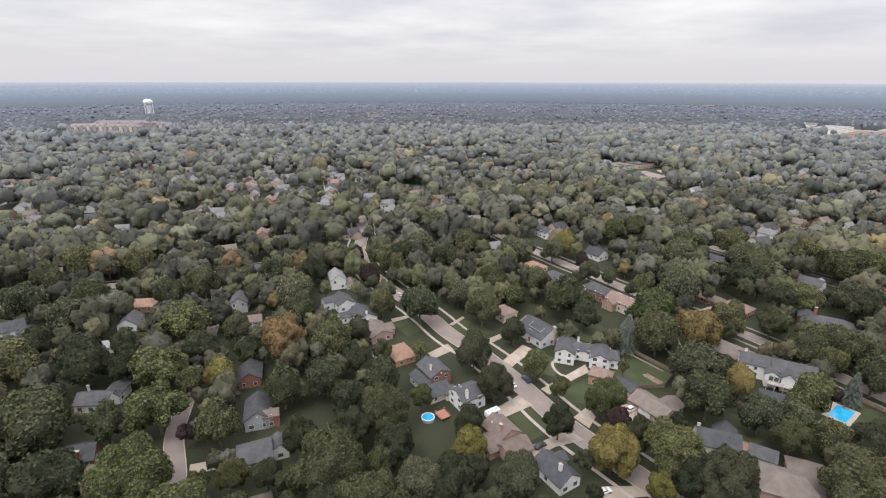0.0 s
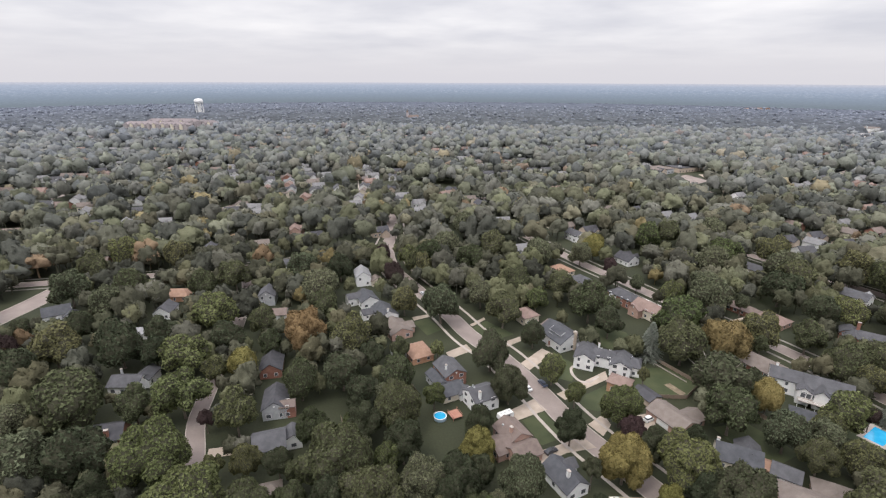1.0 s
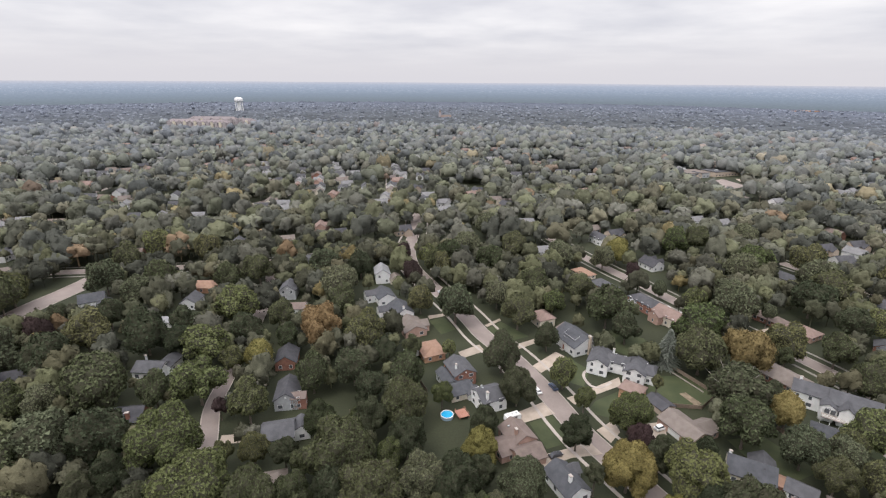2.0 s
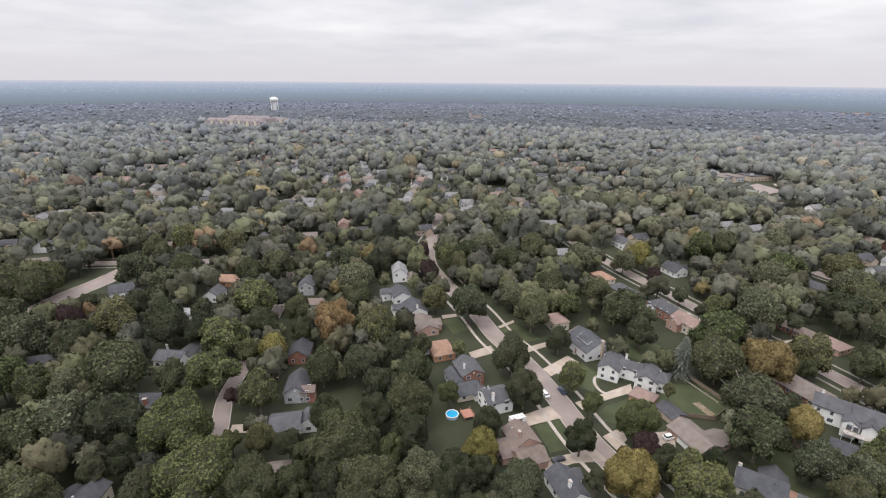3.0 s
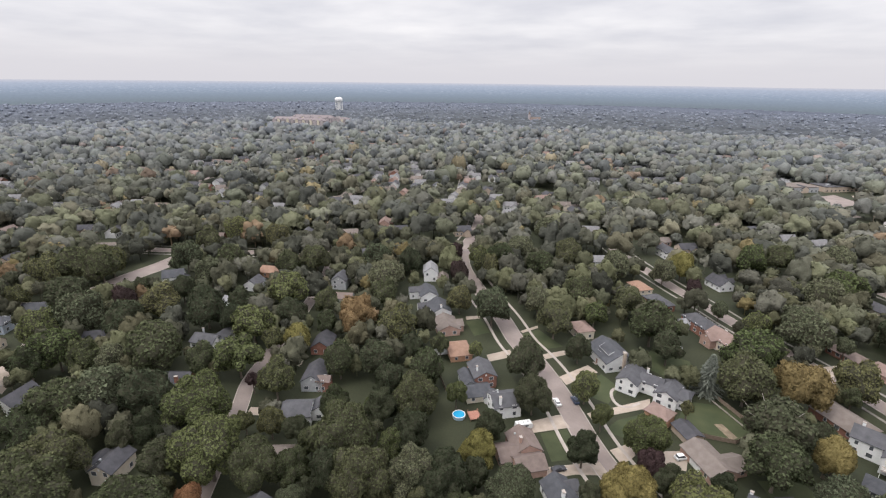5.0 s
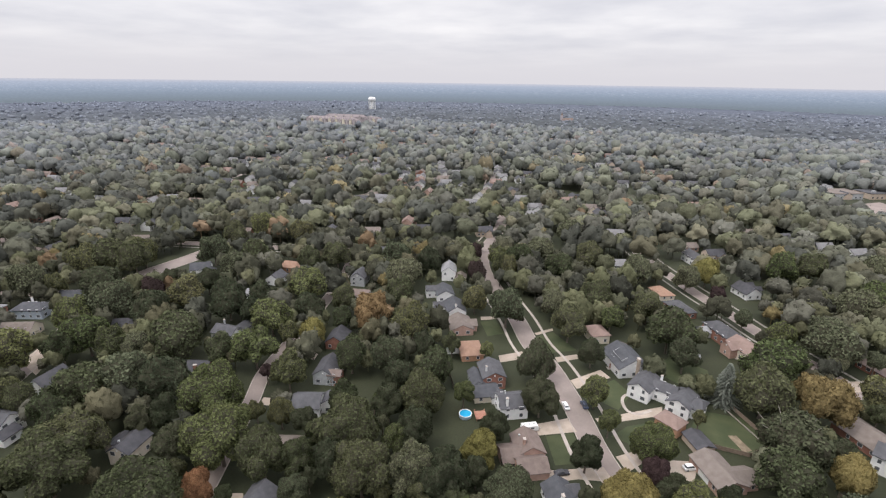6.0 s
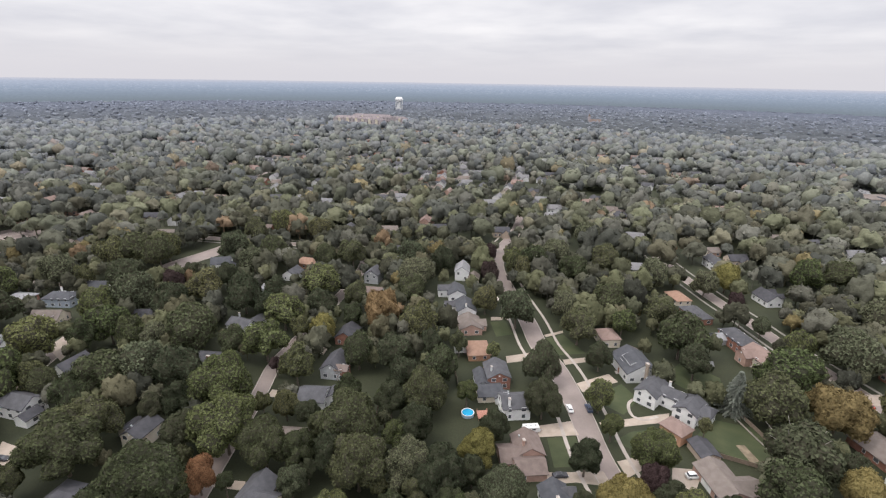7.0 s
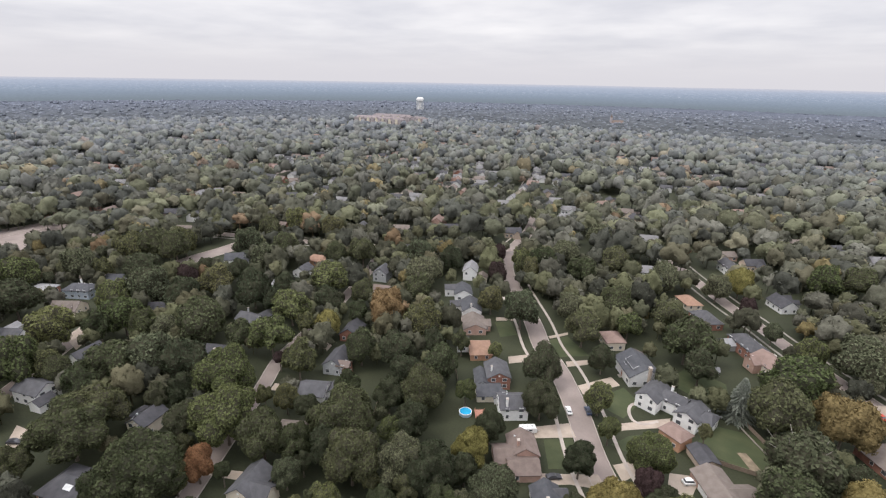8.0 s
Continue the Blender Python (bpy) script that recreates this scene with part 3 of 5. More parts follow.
house(-39.8, 76.5, 14, "cream house with grey cross gabled roof", [(0, 0, 90, 11, 8, 4.2, 2.8, "cream", "grey"), (4, -2, 0, 7.5, 6.5, 4.0, 2.4, "cream", "grey")])
house(-82, 52, 14, "low orange brick house with a dark grey roof and skylight", [(0, 0, 0, 14, 11, 2.9, 2.6, "orange_brick", "dark", dict(hip=4.5)), (8, 3, 0, 7, 7, 2.7, 1.5, "cream", "dark")])
brick_home = [o for o in scene.objects if o.get("label", "").startswith("low orange brick house")][0]
part("skylight", box_mesh("skylight", 2.6, 1.5, 0.25, m_metal), brick_home, "pale glazed skylight", m=pose(1.5, -2.6, 2.9 + 2.9 * 2.6 / 5.5 + 0.2, math.degrees(math.atan2(2.6, 5.5)), 0, 0))
house(-90.5, 77.5, 103, "two storey cream house with a dark roof", [(0, 0, 0, 9.5, 7, 4.8, 2.2, "cream", "dark"), (2.0, 6.2, 0, 6, 5, 2.6, 1.4, "cream", "dark")], (), [(-2, 1.6, 6.4)])
house(-139.5, 66.5, 13, "white two storey house with a grey roof", [(0, 0, 0, 12, 8, 5.0, 2.4, "white", "grey"), (7, -3, 90, 6, 5, 3.0, 1.6, "white", "dark")], [(-6.2, 0, 7.8, "white", 0.9)])
house(-128.5, 53.5, 20, "grey roofed bungalow beside a driveway", [(-9, -6, 0, 12, 9, 3.0, 2.2, "cream", "tan")])
house(-204.5, 105.7, 30, "tan roofed house with cream dormers", [(0, 0, 0, 13, 9, 3.2, 3.2, "cream", "tan"), (3, -3, 90, 5, 2.4, 4.8, 1.2, "cream", "tan"), (-1.5, -3, 90, 5, 2.4, 4.8, 1.2, "cream", "tan")])
house(-221, 119.5, 25, "pale blue two storey house with a grey roof", [(0, 0, 0, 14, 9, 4.6, 2.2, "blue", "blue", dict(hip=3.5))], [(-2, 3, 8.0, "white", 0.8)])
house(-240, 110, 20, "brick house with a flat grey porch roof", [(0, 0, 0, 11, 9, 3.6, 1.6, "brick", "pale", dict(hip=3.5))])
house(-102, 221, 15, "tall grey house with a steep roof", [(0, 0, 90, 10, 8, 5.2, 2.8, "grey", "grey")])
house(-90, 204.5, 15, "small white house with a brown roof", [(0, 0, 0, 9, 7, 3.0, 1.8, "white", "brown")])
house(-142, 181, 15, "white garage with a grey roof", [(0, 0, 0, 7, 6, 2.8, 1.6, "white", "pale")])
house(-128.5, 104, 22, "dark roofed cottage among trees", [(0, 0, 0, 9, 8, 3.0, 2.2, "brick", "dark")])
house(-48.7, 99.5, 24, "low house with a pale tan roof", [(0, 0, 0, 8, 6, 2.8, 1.8, "cream", "tan", dict(hip=2.6))])
house(-221, 137.5, 30, "grey roofed house by the wide street", [(0, 0, 0, 11, 8, 3.4, 2.4, "white", "blue")])
house(-167, 129, 35, "dark roofed house with a white gable end", [(0, 0, 0, 11, 8, 3.2, 2.6, "white", "dark")])
house(-150, 88, 100, "white gabled house with a dark roof", [(0, 0, 0, 11, 8, 3.8, 3.0, "white", "dark")])
house(-197, 80.5, 25, "low white house with a pale roof", [(0, 0, 0, 12, 8, 3.0, 2.2, "white", "grey"), (-5, 5, 90, 6, 5, 2.8, 1.6, "white", "pale")])
house(69.3, 211.7, 20, "small white garden shed on a lawn", [(0, 0, 0, 3.4, 2.8, 2.1, 0.9, "white", "pale", dict(wins=False))])
house(-215, 60, 30, "white house with a grey roof", [(0, 0, 0, 12, 8, 4.4, 2.4, "white", "grey")])

# a low shed dormer with pale trim on the blue grey roof
roofed = [o for o in scene.objects if o.get("label", "").startswith("grey roofed two storey house with beige")][0]
slope = math.degrees(math.atan2(3.6, 6.5))
on_roof = pose(0.6, -3.4, 4.2 + 3.1 * 3.6 / 6.5 + 0.24, slope, 0, 0)
m_flash = noise_mat("weathered_flashing", (0.34, 0.34, 0.35), (0.42, 0.42, 0.43), 1.0, rough=0.6)
part("shed_dormer", box_mesh("shed_dormer", 7.2, 2.6, 0.5, roof_m["blue"]), roofed, m=on_roof @ pose(0.6, 0.6, 0))
for x, y, lx, ly in ((0.6, -0.75, 7.4, 0.12), (-3.05, 0.6, 0.12, 2.7), (4.25, 0.6, 0.12, 2.7), (-1.2, -1.9, 2.6, 0.12)):
    part("flashing", box_mesh("flashing", lx, ly, 0.56 if y > -1 else 0.06, m_flash), roofed, "pale metal flashing", m=on_roof @ pose(x, y, 0))

# a raised white deck with railings and a band of tall windows behind the sunroom house
sun_home = [o for o in scene.objects if o.get("label", "").startswith("large white two storey house with sunroom")][0]
deck_part = part("deck", box_mesh("deck", 8.0, 3.2, 0.2, m_concrete), sun_home, "pale raised deck", m=pose(1.5, -8.6, 2.6))
for x in (-3.9, -1.3, 1.3, 3.9):
    part("post", box_mesh("deck_post", 0.16, 0.16, 3.7, m_trim), deck_part, m=pose(x, -1.5, -2.6))
part("rail", box_mesh("deck_rail", 8.0, 0.08, 0.1, m_trim), deck_part, m=pose(0, -1.5, 1.1))
part("rail", box_mesh("deck_rail", 8.0, 0.08, 0.1, m_trim), deck_part, m=pose(0, -1.5, 0.6))
for x in (-1.2, 0.5, 2.2, 4.0, 5.7):
    window(sun_home, pose(x, -7.78, 3.1), 1.3, 1.7)

# curved pale path to the front door of the large white house
walk_line = smooth_line([(47.6, 177.0), (44.6, 173.4), (44.4, 169.0), (46.6, 164.6), (50.4, 164.6), (54.2, 168.6)], 1.2)
tagged(new("front_path", mesh_of("front_path", *ribbon(walk_line, -0.55, 0.55, -0.1, 0.13), m_concrete)), "curved pale concrete path to a front door", "path", kind="structure")
slab("driveway", [(-180.4, 92.9), (-186.0, 103.0), (-170.5, 98.0), (-164.3, 89.9)], m_drive, 0.075, "broad tan concrete driveway", "driveway")
slab("bare_patch", [(77.8, 165.4), (80.4, 166.6), (84.2, 160.6), (81.8, 158.6)], m_dirt, 0.03, "bare tan soil patch in a back garden lawn", "soil")

# ---- more distant houses: a few types, repeated along the further streets ----
FAR_TYPES = []
for wall, roof, label in (("weathered", "grey", "white house with a grey roof, half hidden by trees"), ("cream", "tan", "cream house with a tan roof, half hidden by trees"), ("brick", "brown", "brick house with a brown roof, half hidden by trees"),
                          ("weathered", "worn", "white house with a pale weathered roof among trees"), ("beige", "dark", "beige house with a dark roof, half hidden by trees"), ("pinkbrick", "pink", "brick house with a pinkish roof among trees")):
    home = thing("house", pose(0, -400, 0), label, "house", "distant houses")
    block(home, 0, 0, 0, 12, 8, 4.2, 2.8, wall, roof, wins=False)
    block(home, 2.6, -3.6, 90, 6, 5.4, 3.8, 2.2, wall, roof, wins=False)
    for x in (-4.4, -1.5):
        window(home, pose(x, -4.05, 1.2), 1.3, 1.3)
    FAR_TYPES.append(home)
FAR_SPOTS = []


def far_row(x0, y0, x1, y1, count, yaw, seed, wobble=4.0):
    """A row of houses between two places."""
    rnd = random.Random(seed)
    for i in range(count):
        t = (i + 0.5) / count
        FAR_SPOTS.append((x0 + (x1 - x0) * t + rnd.uniform(-wobble, wobble), y0 + (y1 - y0) * t + rnd.uniform(-wobble, wobble), yaw + rnd.uniform(-6, 6), rnd.random()))


far_row(-470, 592, -440, 500, 3, 40, 1)
far_row(-365, 405, -320, 360, 3, 30, 2)
far_row(-300, 332, -225, 344, 4, 12, 3)
far_row(-300, 375, -270, 368, 2, 10, 4)
far_row(-362, 580, -285, 548, 3, 20, 5)
far_row(-256, 470, -228, 508, 3, 70, 6)
far_row(-210, 380, -186, 402, 2, 15, 7)
far_row(-170, 282, -108, 320, 3, 22, 8)
far_row(-160, 430, -208, 570, 8, 105, 9, 3)
far_row(-178, 440, -222, 545, 5, -75, 10, 3)
far_row(-108, 405, -124, 552, 6, 100, 11, 3)
far_row(-82, 446, -60, 428, 2, 20, 12)
far_row(-72, 330, -66, 338, 1, 20, 13)
far_row(-34, 470, 0, 428, 3, 40, 14)
far_row(-5, 580, 100, 605, 5, 10, 15)
far_row(30, 655, 55, 696, 2, 10, 16)
far_row(24, 308, 30, 318, 1, -60, 17)
far_row(76, 362, 84, 336, 2, -60, 18)
far_row(325, 530, 500, 684, 4, 40, 19)
far_row(402, 570, 430, 526, 3, 60, 20)
far_row(210, 310, 300, 402, 5, 120, 21, 5)
far_row(206, 338, 228, 368, 2, -60, 22)
far_row(296, 368, 332, 362, 2, 120, 23)
far_row(324, 440, 412, 478, 3, 30, 24)
far_row(-470, 275, -440, 262, 2, 15, 25)
far_row(-800, 520, -670, 562, 7, 15, 26)
far_row(-385, 385, -330, 378, 3, 10, 27)
far_row(-362, 302, -332, 316, 2, 15, 28)
far_row(-330, 232, -290, 243, 2, 20, 29)
far_row(-224, 254, -200, 266, 2, 20, 30)
far_row(-540, 196, -520, 200, 1, 20, 31)
far_row(-48, 392, -40, 402, 1, 20, 32)
far_row(-25, 690, -2, 648, 2, 60, 33)
far_row(72, 500, 84, 496, 1, 20, 34)
far_row(-380, 546, -368, 622, 3, 80, 35)
far_row(-640, 700, -300, 760, 9, 12, 36, 14)
far_row(-100, 780, 260, 860, 9, 12, 37, 16)
far_row(-900, 800, -560, 860, 8, 12, 38, 18)
far_row(420, 720, 640, 900, 7, 40, 39, 18)
far_row(-520, 420, -420, 440, 3, 12, 40, 8)
far_row(-620, 330, -520, 300, 4, 12, 41, 10)
far_row(100, 430, 190, 400, 4, 30, 42, 6)
far_row(-560, 900, -100, 960, 10, 10, 43, 24)

SEEN = []


def far_house(x, y, yaw, kind):
    """One house on its own, of one of the distant types; rows give way to it."""
    SEEN.append((x, y))
    FAR_SPOTS.append((x, y, yaw, (kind + 0.5) / 6))


far_house(-468, 511, 25, 1)
far_house(-368, 408, 110, 3)
far_house(-431, 524, 110, 5)
far_house(-470, 595, 25, 3)
far_house(-285, 373, 20, 0)
far_house(-308, 409, 110, 0)
far_house(-289, 332, 30, 0)
far_house(-326, 367, 115, 3)
far_house(-269, 338, 110, 3)
far_house(-240, 344, 15, 3)
far_house(-353, 570, 110, 0)
far_house(-314, 590, 15, 3)
far_house(-276, 521, 30, 3)
far_house(-232, 516, 20, 0)
far_house(-214, 471, 110, 5)
far_house(-208, 573, 25, 3)
far_house(-179, 508, 25, 1)
far_house(-164, 467, 115, 0)
far_house(-179, 549, 30, 3)
far_house(-144, 481, 110, 0)
far_house(-208, 401, 110, 1)
far_house(-181, 380, 30, 3)
far_house(-113, 321, 30, 4)
far_house(-136, 575, 115, 0)
far_house(-119, 518, 25, 5)
far_house(-102, 583, 25, 4)
far_house(-90, 482, 115, 4)
far_house(-109, 416, 25, 3)
far_house(-72, 434, 110, 0)
far_house(-47, 400, 30, 3)
far_house(-28, 483, 115, 4)
far_house(-8, 446, 15, 1)
far_house(3, 429, 115, 4)
far_house(21, 374, 15, 3)
far_house(-1, 626, 25, 3)
far_house(-18, 713, 110, 4)
far_house(62, 606, 15, 0)
far_house(98, 587, 20, 3)
far_house(80, 610, 15, 0)
far_house(31, 308, 20, 3)
far_house(-69, 338, 30, 4)
far_house(214, 657, 110, 3)
far_house(221, 622, 115, 4)
far_house(251, 488, 30, 3)
far_house(334, 539, 115, 3)
far_house(436, 598, 30, 3)
far_house(513, 698, 30, 3)
far_house(370, 518, 115, 0)
far_house(319, 430, 110, 3)
far_house(287, 396, 30, 3)
far_house(296, 374, 25, 2)
far_house(244, 358, 20, 4)
far_house(217, 323, 15, 0)
far_house(253, 341, 15, 4)
far_house(218, 346, 25, 4)
far_house(304, 359, 30, 3)
far_house(438, 541, 25, 3)
far_house(414, 473, 20, 5)
far_house(245, 385, 115, 2)
far_house(547, 806, 30, 0)
far_house(464, 765, 115, 3)
far_house(338, 762, 20, 4)
far_house(-533, 199, 30, 0)
far_house(-703, 345, 110, 3)
far_house(-479, 278, 30, 3)
far_house(-444, 265, 110, 3)
far_house(-413, 274, 20, 0)
far_house(-452, 224, 110, 5)
far_house(-372, 211, 110, 2)
far_house(-326, 235, 30, 4)
far_house(-302, 240, 110, 0)
far_house(-360, 307, 25, 3)
far_house(-331, 306, 20, 2)
far_house(-367, 290, 115, 3)
far_house(-379, 386, 15, 0)
far_house(-224, 256, 20, 2)
far_house(-171, 287, 110, 0)
far_house(-793, 529, 115, 3)
far_house(-742, 537, 115, 3)
far_house(-672, 551, 25, 3)
far_house(-663, 578, 115, 3)
far_house(-462, 490, 20, 0)
far_house(-305, 175, 110, 4)
far_house(-268, 174, 110, 2)
far_house(-223, 495, 110, 3)
far_house(-249, 556, 15, 0)
far_house(-225, 602, 115, 3)
far_house(-145, 605, 115, 3)
far_house(-123, 552, 25, 3)
far_house(-101, 547, 115, 0)
far_house(-132, 335, 110, 5)
far_house(-53, 427, 20, 3)
far_house(-72, 452, 20, 3)
far_house(-108, 265, 15, 0)
far_house(-483, 203, 15, 3)
far_house(-609, 276, 30, 0)
far_house(-939, 363, 115, 3)
far_house(-830, 343, 30, 0)
far_house(-666, 406, 15, 3)
far_house(-483, 494, 20, 3)
far_house(-444, 473, 15, 0)
far_house(-195, 542, 30, 0)
far_house(-167, 490, 25, 3)
far_house(-29, 691, 15, 3)
far_house(55, 685, 20, 0)
far_house(85, 356, 30, 4)
far_house(-273, 212, 30, 1)
FAR_SPOTS = [s for i, s in enumerate(FAR_SPOTS) if (s[0], s[1]) in SEEN or min(math.hypot(s[0] - a, s[1] - b) for a, b in SEEN) > 17]
for i, (x, y, yaw, q) in enumerate(FAR_SPOTS):
    src = FAR_TYPES[int(q * 5.99)]
    m = pose(x, y, 0, 0, 0, yaw)
    if src.matrix_basis.translation.y == -400:
        src.matrix_basis = m
    else:
        copy_thing(src, m)
for src in FAR_TYPES:
    if src.matrix_basis.translation.y == -400:
        src.matrix_basis = pose(60 + 20 * FAR_TYPES.index(src), 760, 0)

# ---- trees ----
ICO = {}


def ico(level):
    if level not in ICO:
        bm = bmesh.new()
        bmesh.ops.create_icosphere(bm, subdivisions=level, radius=1)
        bm.verts.ensure_lookup_table()
        ICO[level] = (np.array([v.co[:] for v in bm.verts]), np.array([[v.index for v in f.verts] for f in bm.faces]))
        bm.free()
    return ICO[level]


def unit(v):
    return v / np.linalg.norm(v, axis=-1, keepdims=True)


def crown(seed, major, minor, level, sprays, size, tall=1.0, cut=-0.72, closed=True, spread=1.0):
    """A crown about 1 wide from its middle: a billowing mass of boughs, each with its clumps, under a coat of small leaf sprays."""
    g = np.random.default_rng(seed)
    # boughs on an uneven shell, mostly on the upper side; clumps on the boughs
    k = (np.arange(major) + 0.5) / major
    z = 0.98 - 1.45 * k + g.uniform(-0.12, 0.12, major)
    a = np.arange(major) * 2.4 + g.uniform(-0.5, 0.5, major)
    z = np.clip(z, -0.6, 0.98)
    d = np.c_[np.cos(a) * np.sqrt(1 - z * z), np.sin(a) * np.sqrt(1 - z * z), z]
    c = d * (0.60 + spread * g.uniform(-0.15, 0.13, (major, 1)))
    r = g.uniform(0.22, 0.38, major)
    cs, rs = [c], [r]
    if minor:
        e = unit(g.normal(size=(major, minor, 3)) + d[:, None] * 0.9)
        cs.append((c[:, None] + e * r[:, None, None] * 0.86).reshape(-1, 3))
        rs.append((r[:, None] * g.uniform(0.28, 0.52, (major, minor))).ravel())
    cs, rs = np.concatenate(cs), np.concatenate(rs)
    u, f = ico(level)
    b = u @ cs.T
    q = b * b - ((cs ** 2).sum(1) - rs ** 2)[None]
    out = np.where(q > 0, b + np.sqrt(np.maximum(q, 0)), 0).max(1)
    out = np.maximum(out, 0.46 if minor else 0.56) * (1 + g.uniform(-1, 1, len(u)) * (0.035 if level > 3 else 0.07))
    v = u * out[:, None] * (0.90 if sprays > 1000 else 1.0)
    if closed:
        v[:, 2] = np.maximum(v[:, 2], cut + 0.10 * v[:, 2])
    else:
        f = f[v[f][:, :, 2].mean(1) > cut]
    n_mass = len(f)
    # sprays: small leaves lying on the masses at loose angles
    if sprays:
        t = v[f]
        nrm = np.cross(t[:, 1] - t[:, 0], t[:, 2] - t[:, 0])
        area = np.linalg.norm(nrm, axis=1) + 1e-9
        w = area * (t[:, :, 2].mean(1) > -0.45)
        pick = g.choice(len(f), sprays, p=w / w.sum())
        mix = g.dirichlet((1, 1, 1), sprays)
        p = (t[pick] * mix[:, :, None]).sum(1)
        nn = unit(nrm[pick] / area[pick][:, None] + g.normal(size=(sprays, 3)) * 0.85)
        p = p + nn * size * g.uniform(-0.3, 2.2, (sprays, 1))
        a = unit(np.cross(nn, g.normal(size=(sprays, 3))))
        b = np.cross(nn, a)
        s = size * g.uniform(0.6, 1.4, (sprays, 1))
        tri = np.stack([p + a * s * 1.15, p - a * s * 0.6 + b * s * g.uniform(0.5, 1.1, (sprays, 1)), p - a * s * 0.6 - b * s * g.uniform(0.5, 1.1, (sprays, 1))], 1)
        f = np.concatenate([f, np.arange(3 * sprays).reshape(-1, 3) + len(v)])
        v = np.concatenate([v, tri.reshape(-1, 3)])
    v = v * np.array((1, 1, tall))
    return v, f, n_mass


def spruce_crown(seed, tiers=24, arms=13):
    """A pointed crown of drooping boughs in whorls, each with side twigs."""
    g = np.random.default_rng(seed)
    V = []
    for i in range(tiers):
        t = (i + 0.5) / tiers
        reach = 1.0 * (1 - t) ** 0.85 + 0.06
        z = -1.0 + 2.9 * t
        for j in range(arms):
            a = j * math.tau / arms + i * 0.7 + g.uniform(-0.15, 0.15)
            w = np.array((math.cos(a), math.sin(a), 0))
            side = np.array((-w[1], w[0], 0))
            k = reach * g.uniform(0.75, 1.1)
            root, tip = np.array((0, 0, z)), w * k + np.array((0, 0, z - 0.22 * k - 0.03))
            mid = root * 0.45 + tip * 0.55 + np.array((0, 0, 0.05))
            V += [root, mid + side * 0.10, mid - side * 0.10, mid + side * 0.10, tip, mid - side * 0.10]
            for q in (0.45, 0.62, 0.78, 0.92):
                p = root * (1 - q) + tip * q
                for sg in (-1, 1):
                    e = p + side * sg * 0.16 * (1.25 - q) + w * 0.07 + np.array((0, 0, -0.07))
                    V += [p + w * 0.05, e, p - w * 0.04]
    V = np.array(V)
    return V, np.arange(len(V)).reshape(-1, 3), 0


def trunk_mesh(seed):
    """A tapered trunk, 1 high to the crown's middle, with four limbs."""
    g = random.Random(seed)
    bm = bmesh.new()

    def tube(p0, p1, r0, r1, k=6):
        w = (p1 - p0).normalized()
        a = w.orthogonal().normalized()
        b = w.cross(a)
        rows = [[bm.verts.new(p + r * (math.cos(i * math.tau / k) * a + math.sin(i * math.tau / k) * b)) for i in range(k)] for p, r in ((p0, r0), (p0.lerp(p1, 0.15), r0 * 0.72), (p1, r1))]
        for lo, hi in zip(rows, rows[1:]):
            for i in range(k):
                bm.faces.new((lo[i], lo[(i + 1) % k], hi[(i + 1) % k], hi[i]))

    tube(Vector((0, 0, -0.02)), Vector((g.uniform(-.03, .03), g.uniform(-.03, .03), 1.0)), 0.055, 0.028)
    for i in range(4):
        a = i * math.tau / 4 + g.uniform(-0.4, 0.4)
        tube(Vector((0, 0, g.uniform(0.5, 0.7))), Vector((0.32 * math.cos(a), 0.32 * math.sin(a), g.uniform(1.0, 1.2))), 0.024, 0.009, 5)
    return bm_mesh("trunk", bm, bark)


TRUNKS = [trunk_mesh(i) for i in range(3)]
CROWNS, FINE = {}, {}
for q, k in enumerate(LEAF):
    CROWNS[k], FINE[k] = [], []
    for s in range(4 if k in ("green", "dark", "light", "olive") else 2):
        for store, level, count, size in ((CROWNS, 3, 2900, 0.049), (FINE, 4, 8600, 0.032)):
            if k == "spruce":
                v, f, mass = spruce_crown(70 + s)
            else:
                v, f, mass = crown(q * 11 + s, (15, 19, 12, 23)[s], 7, level, count, size, tall=(0.98, 1.08, 0.92, 1.02)[s])
            # the mass under the sprays gets the painted shade, except in a few kinds
            store[k].append(big_mesh("crown", v, f, (leaf if store is CROWNS else leaf_near)[k], smooth=np.arange(len(f)) < mass, inner=leaf_core_shade if k not in ("purple", "spruce", "orange", "yellow", "red") else None))
TREES = []
tree_rnd = random.Random(5)


def plant(kind, x, y, r, h):
    """One tree: crown radius r, full height h."""
    i = len(TREES)
    TREES.append((x, y, r))
    tr = thing("tree", pose(x, y, 0, 0, 0, tree_rnd.uniform(0, 360)), WORDS[kind], "tree", "garden trees")
    if kind == "spruce":
        mid, rv = h * 0.36, h / 3.0
    else:
        rv = min(0.48 * h, 1.12 * r)
        mid, rv = h - rv, rv * 1.14
    part("trunk", TRUNKS[i % 3], tr, m=Matrix.Diagonal((h * 0.55, h * 0.55, mid * 1.02, 1)))
    # close to the camera path: finer crowns in the darker, haze-free copy
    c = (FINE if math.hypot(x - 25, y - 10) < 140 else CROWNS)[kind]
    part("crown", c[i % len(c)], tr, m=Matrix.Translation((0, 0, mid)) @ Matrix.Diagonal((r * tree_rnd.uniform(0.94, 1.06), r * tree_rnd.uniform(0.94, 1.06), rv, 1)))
    return tr


